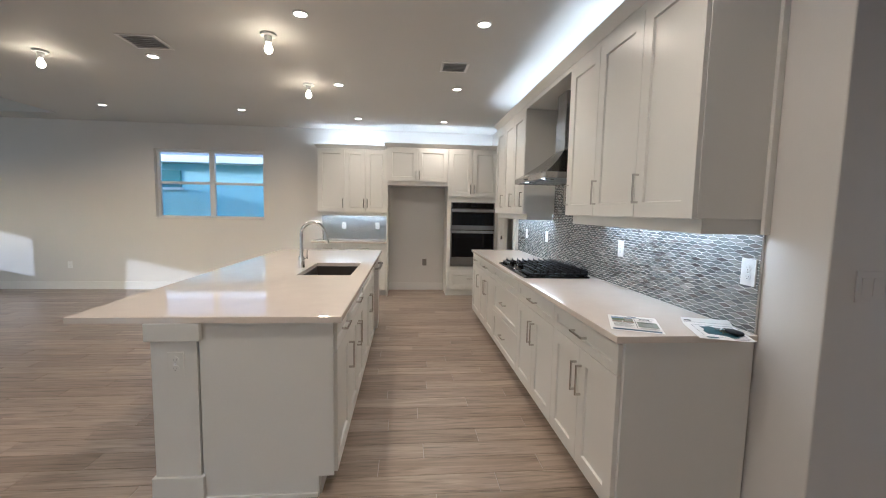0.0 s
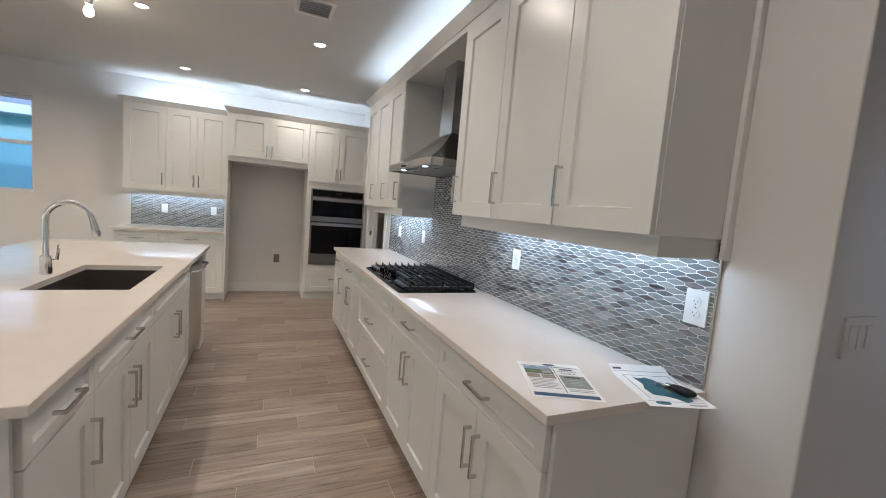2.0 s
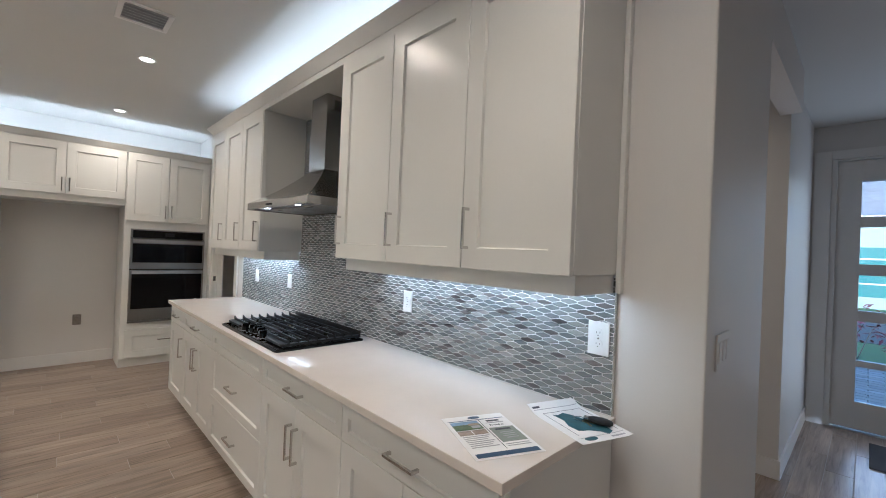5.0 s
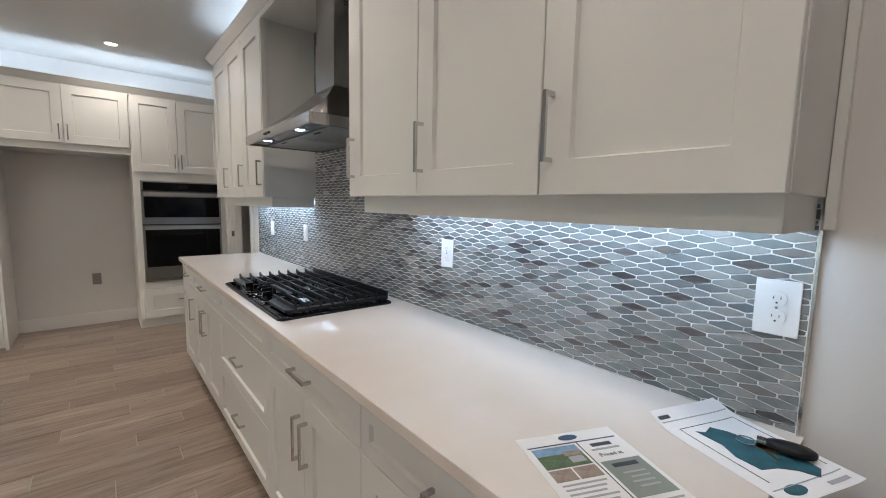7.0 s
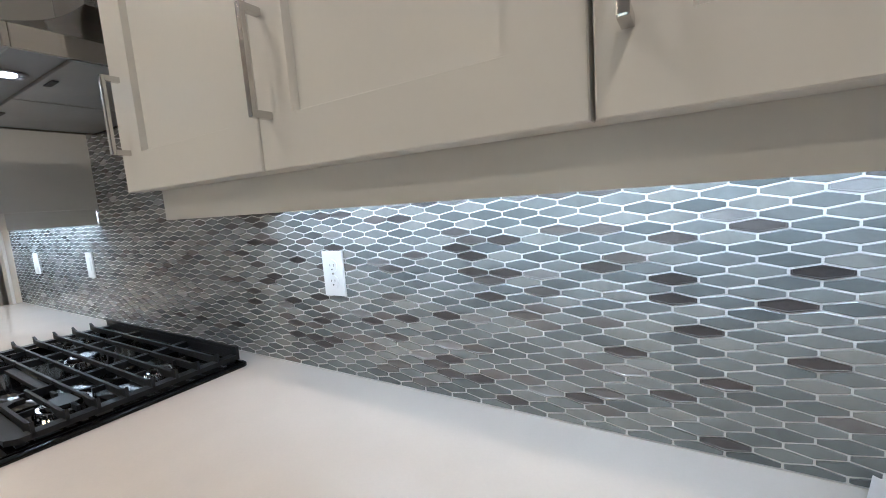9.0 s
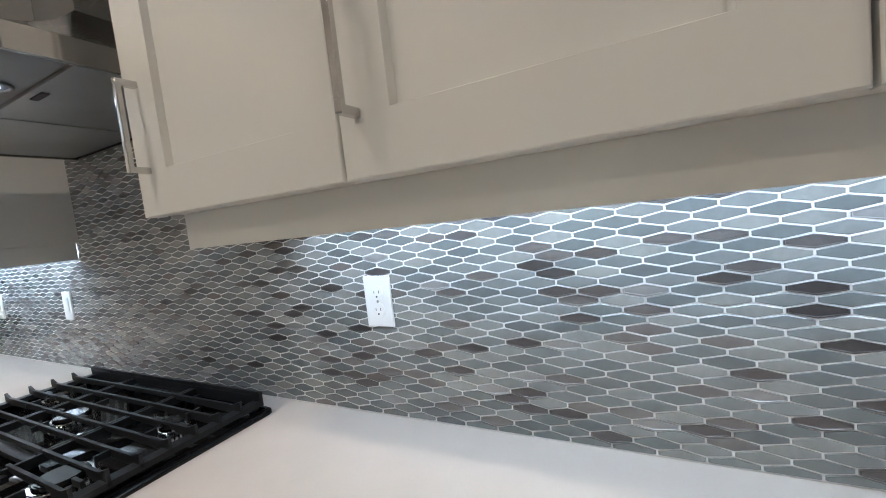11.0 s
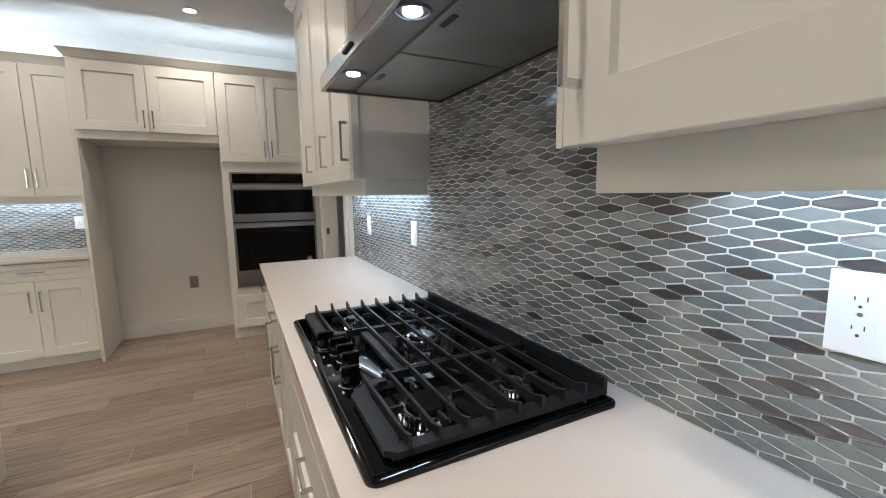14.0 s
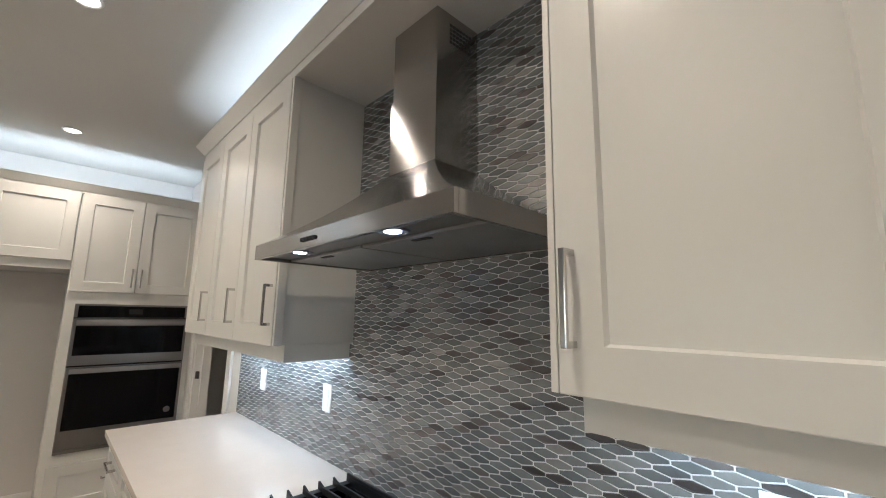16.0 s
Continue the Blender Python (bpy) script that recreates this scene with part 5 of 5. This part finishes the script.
def shrub(x, y, r, h, material, label, n=130):
    p = thing("shrub", x, y, -0.16, label, "shrub")
    rng = random.Random(int(x * 100) + int(y * 10))
    for i in range(4):
        a = 2 * math.pi * i / 4
        part("stem", tube([(x, y, -0.16), (x + 0.3 * r * math.cos(a), y + 0.3 * r * math.sin(a), h * 0.4), (x + 0.7 * r * math.cos(a + 0.4), y + 0.7 * r * math.sin(a + 0.4), h * 0.8)], 0.012, 6, [1, 0.8, 0.4]), M_PHOTO_ROOM, p)
    bm = bmesh.new()
    for i in range(n):
        a, e, q = rng.uniform(0, 6.28), rng.uniform(0.1, 1.4), rng.uniform(0.5, 1.0)
        c = Vector((x + r * q * math.cos(a) * math.cos(e), y + r * q * math.sin(a) * math.cos(e), h * q * math.sin(e) + 0.05))
        d = Vector((math.cos(a + rng.uniform(-0.7, 0.7)), math.sin(a + rng.uniform(-0.7, 0.7)), rng.uniform(-0.4, 0.8))).normalized()
        s = d.cross(Vector((0, 0, 1))).normalized()
        L, W = rng.uniform(0.10, 0.22), rng.uniform(0.015, 0.035)
        v = [bm.verts.new(c), bm.verts.new(c + d * L * 0.5 + s * W), bm.verts.new(c + d * L - Vector((0, 0, 0.03))), bm.verts.new(c + d * L * 0.5 - s * W)]
        bm.faces.new(v)
    part("foliage", bm, material, p)


shrub(8.7, 1.72, 0.42, 0.62, M_LEAF, "green leafy shrub by the entrance walk")
shrub(10.3, 1.25, 0.5, 0.85, M_REDLEAF, "red leafed shrub by the entrance walk")
shrub(14.2 - 2.2, 2.6, 0.6, 0.8, M_LEAF, "green leafy shrub near the street")

# unseen patio roof, added outside the west wall to trim the low sun
ln = thing("sun_trim_roof", -10.2, 2.8, 2.5, "unseen white patio roof added to cut the low sun", "patio roof")
part("slab", box(-11.6, -8.73, -4.3, 9.0, 2.5, 2.66, 0.01), M_STUCCO, ln)
part("fascia", box(-11.62, -11.5, -4.3, 9.0, 2.07, 2.499, 0.01), M_STUCCO, ln)
for y in (-4.1, 8.8):
    part("post", box(-11.5, -11.3, y - 0.1, y + 0.1, -0.16, 2.5, 0.01), M_STUCCO, ln)


# ---- glass mosaic backsplashes, piece by piece ----
PW, PR, SIDE = 0.0705, 0.01625, 0.0080
RIM = ((0.0016, 0.0), (0.0018, 0.0027), (0.0033, 0.0027), (0.0046, 0.0014))


def hex_points(u, z, g):
    a = PR - SIDE
    hw, hs, ht = PW / 2 - g, SIDE / 2 - g * 0.35, SIDE / 2 + a - g * 1.05
    return [(u - hw, z - hs), (u, z - ht), (u + hw, z - hs), (u + hw, z + hs), (u, z + ht), (u - hw, z + hs)]


def clip_poly(pts, u0, u1, z0, z1):
    for axis, lim, keep_less in ((0, u0, False), (0, u1, True), (1, z0, False), (1, z1, True)):
        out = []
        for p, q in zip(pts, pts[1:] + pts[:1]):
            ip = p[axis] <= lim if keep_less else p[axis] >= lim
            iq = q[axis] <= lim if keep_less else q[axis] >= lim
            if ip:
                out.append(p)
            if ip != iq:
                s = (lim - p[axis]) / (q[axis] - p[axis])
                out.append((p[0] + s * (q[0] - p[0]), p[1] + s * (q[1] - p[1])))
        pts = out
        if len(pts) < 3:
            return []
    return pts


def mosaic(face, u0, u1, z0, z1, stuff_parent, pick=None, tall=None):
    """Elongated hexagon tiles; whole ones inside pick become parts of their own on one shared mesh, the others one joined sheet."""
    rng = random.Random(5)
    sets = {False: ([], []), True: ([], [])}
    shared = {}
    rows = int(((tall[2] if tall else z1) - z0) / PR) + 3
    for j in range(-1, rows):
        z = z0 + 0.004 + j * PR
        for i in range(-1, int((u1 - u0) / PW) + 2):
            u = u0 + i * PW + (PW / 2 if j % 2 else 0)
            full = hex_points(u, z, 0.0016)
            lim = (tall[0], tall[1], z0, tall[2]) if tall and z > z1 - 0.012 else (u0, u1, z0, z1)
            base = clip_poly(full, *lim)
            if len(base) < 3:
                continue
            whole = len(base) == 6 and all(abs(a[0] - b[0]) + abs(a[1] - b[1]) < 1e-6 for a, b in zip(base, full))
            inner = clip_poly(hex_points(u, z, 0.0028), lim[0] + 0.001, lim[1] - 0.001, lim[2] + 0.001, lim[3] - 0.001)
            accent = whole and rng.random() < 0.16
            edge, proud = 0.0028, 0.0019
            if whole and pick and pick[0] < u < pick[1] and pick[2] < z < pick[3]:
                if accent not in shared:
                    bm = strips([[(a - u, d, b - z) for a, b in hex_points(u, z, g)] for g, d in (RIM if accent else ((0.0016, 0.0), (0.0017, 0.0012), (edge, proud)))])
                    rot = face.copy()
                    rot.translation = (0, 0, 0)
                    placed(bm, rot)
                    me = bpy.data.meshes.new("tile")
                    bm.to_mesh(me)
                    bm.free()
                    me.materials.append(M_ACCENT if accent else M_TILE)
                    shared[accent] = me
                ob = new("tile", shared[accent])
                ob.matrix_basis = Matrix.Translation(face @ Vector((u, 0.0, z))) @ pose(0, 0, 0, rng.uniform(-0.5, 0.5), rng.uniform(-0.5, 0.5), rng.uniform(-0.7, 0.7))
                ob.parent = stuff_parent
                ob.matrix_parent_inverse = WORLD[stuff_parent.name].inverted()
                continue
            if len(inner) != len(base):
                inner = None
            verts, faces = sets[accent]
            n, k = len(base), len(verts)
            if accent:
                for g, d in RIM:
                    verts += [(a, d, b) for a, b in hex_points(u, z, g)]
                faces += [(k + 6 * r + q, k + 6 * r + (q + 1) % 6, k + 6 * r + 6 + (q + 1) % 6, k + 6 * r + 6 + q) for r in range(3) for q in range(6)]
                faces.append(tuple(k + 18 + q for q in range(6)))
                continue
            tu, tz = rng.uniform(-0.012, 0.012), rng.uniform(-0.02, 0.02)
            verts += [(a, 0.0, b) for a, b in base]
            cu, cz = sum(a for a, b in base) / n, sum(b for a, b in base) / n
            topv = inner or [(cu + (a - cu) * 0.95, cz + (b - cz) * 0.9) for a, b in base]
            verts += [(a, proud + tu * (a - cu) + tz * (b - cz), b) for a, b in topv]
            faces += [(k + q, k + (q + 1) % n, k + n + (q + 1) % n, k + n + q) for q in range(n)]
            faces.append(tuple(k + n + q for q in range(n)))
    for accent, (verts, faces) in sets.items():
        me = bpy.data.meshes.new("tile_field")
        me.from_pydata([tuple(face @ Vector(v)) for v in verts], [], faces)
        bm = bmesh.new()
        bm.from_mesh(me)
        bmesh.ops.recalc_face_normals(bm, faces=bm.faces)
        bpy.data.meshes.remove(me)
        ob = part("tile_field", bm, M_ACCENT if accent else M_TILE, stuff_parent, "pearly bevelled accent tiles" if accent else "")
        ob["kind"] = "stuff"


TY0W, TY1W = 1.750, 5.54
bm = box(X_EAST - 0.0070, X_EAST - 0.0005, TY0W, TY1W, CT + 0.0005, Z0U + 0.02)
box(X_EAST - 0.0070, X_EAST - 0.0005, 3.10, 4.234, Z0U + 0.02, 2.442, 0, bm)
splash = part("backsplash", bm, M_GROUT)
structure(splash, "grey glass hexagon mosaic backsplash with white grout", "backsplash")
FS = facing_west(X_EAST - 0.0070)
mosaic(FS, TY0W + 0.002, TY1W, CT + 0.003, Z0U, splash, (1.8, 2.62, 0.95, 1.36), (3.0995, 4.2335, 2.440))
edge = part("edge_trim", box(X_EAST - 0.011, X_EAST - 0.0005, TY0W - 0.006, TY0W, CT + 0.0005, Z0U - 0.06, 0.001), M_NICKEL, splash, "pale metal tile edge trim")
splash2 = part("backsplash", box(-1.36, -0.23, Y_BACK - 0.0045, Y_BACK - 0.0005, 0.9025, 1.40), M_GROUT)
structure(splash2, "grey glass hexagon mosaic backsplash over the side counter", "backsplash")
mosaic(facing_south(Y_BACK - 0.0045), -1.358, -0.2315, 0.905, 1.398, splash2)


# ---- wood-look floor planks ----
PLEN, PWID, JOINT = 0.914, 0.152, 0.0032


def floor_planks():
    rng = random.Random(11)
    hx, hy, ch = PLEN / 2 - JOINT / 2, PWID / 2 - JOINT / 2, 0.0012
    bm = strips([[(-hx, -hy, -0.0024), (hx, -hy, -0.0024), (hx, hy, -0.0024), (-hx, hy, -0.0024)],
                 [(-hx, -hy, -0.0010), (hx, -hy, -0.0010), (hx, hy, -0.0010), (-hx, hy, -0.0010)],
                 [(-hx + ch, -hy + ch, 0.0), (hx - ch, -hy + ch, 0.0), (hx - ch, hy - ch, 0.0), (-hx + ch, hy - ch, 0.0)]])
    me = bpy.data.meshes.new("plank")
    bm.to_mesh(me)
    bm.free()
    me.materials.append(M_PLANK)
    fl = bpy.data.objects["floor"]
    verts, faces = [], []
    base_v = [v.co.copy() for v in me.vertices]
    base_f = [tuple(p.vertices) for p in me.polygons]
    y, row = -4.3, 0
    while y < Y_BACK + 0.1:
        off = (row % 3) * PLEN / 3 + rng.uniform(-0.08, 0.08)
        x = -8.6 + off - PLEN
        while x < 5.4:
            cx, cy = x + PLEN / 2, y + PWID / 2
            if -2.9 < cx < 1.65 and 0.9 < cy < 7.35:
                ob = new("plank", me)
                ob.parent = fl
                ob.matrix_parent_inverse = WORLD["floor"].inverted()
                ob.matrix_basis = Matrix.Translation((cx, cy, rng.uniform(-0.0003, 0.0003)))
            else:
                x0, x1 = max(cx - hx, -8.6), min(cx + hx, 5.4)
                if x1 - x0 > 0.02:
                    k = len(verts)
                    verts += [(min(max(cx + v.x, x0), x1), cy + v.y, v.z) for v in base_v]
                    faces += [tuple(k + i for i in f) for f in base_f]
            x += PLEN
        y += PWID
        row += 1
    me2 = bpy.data.meshes.new("plank_field")
    me2.from_pydata(verts, [], faces)
    me2.materials.append(M_PLANK)
    ob = new("plank_field", me2)
    ob.parent = fl
    ob.matrix_parent_inverse = WORLD["floor"].inverted()
    ob["kind"] = "stuff"


floor_planks()
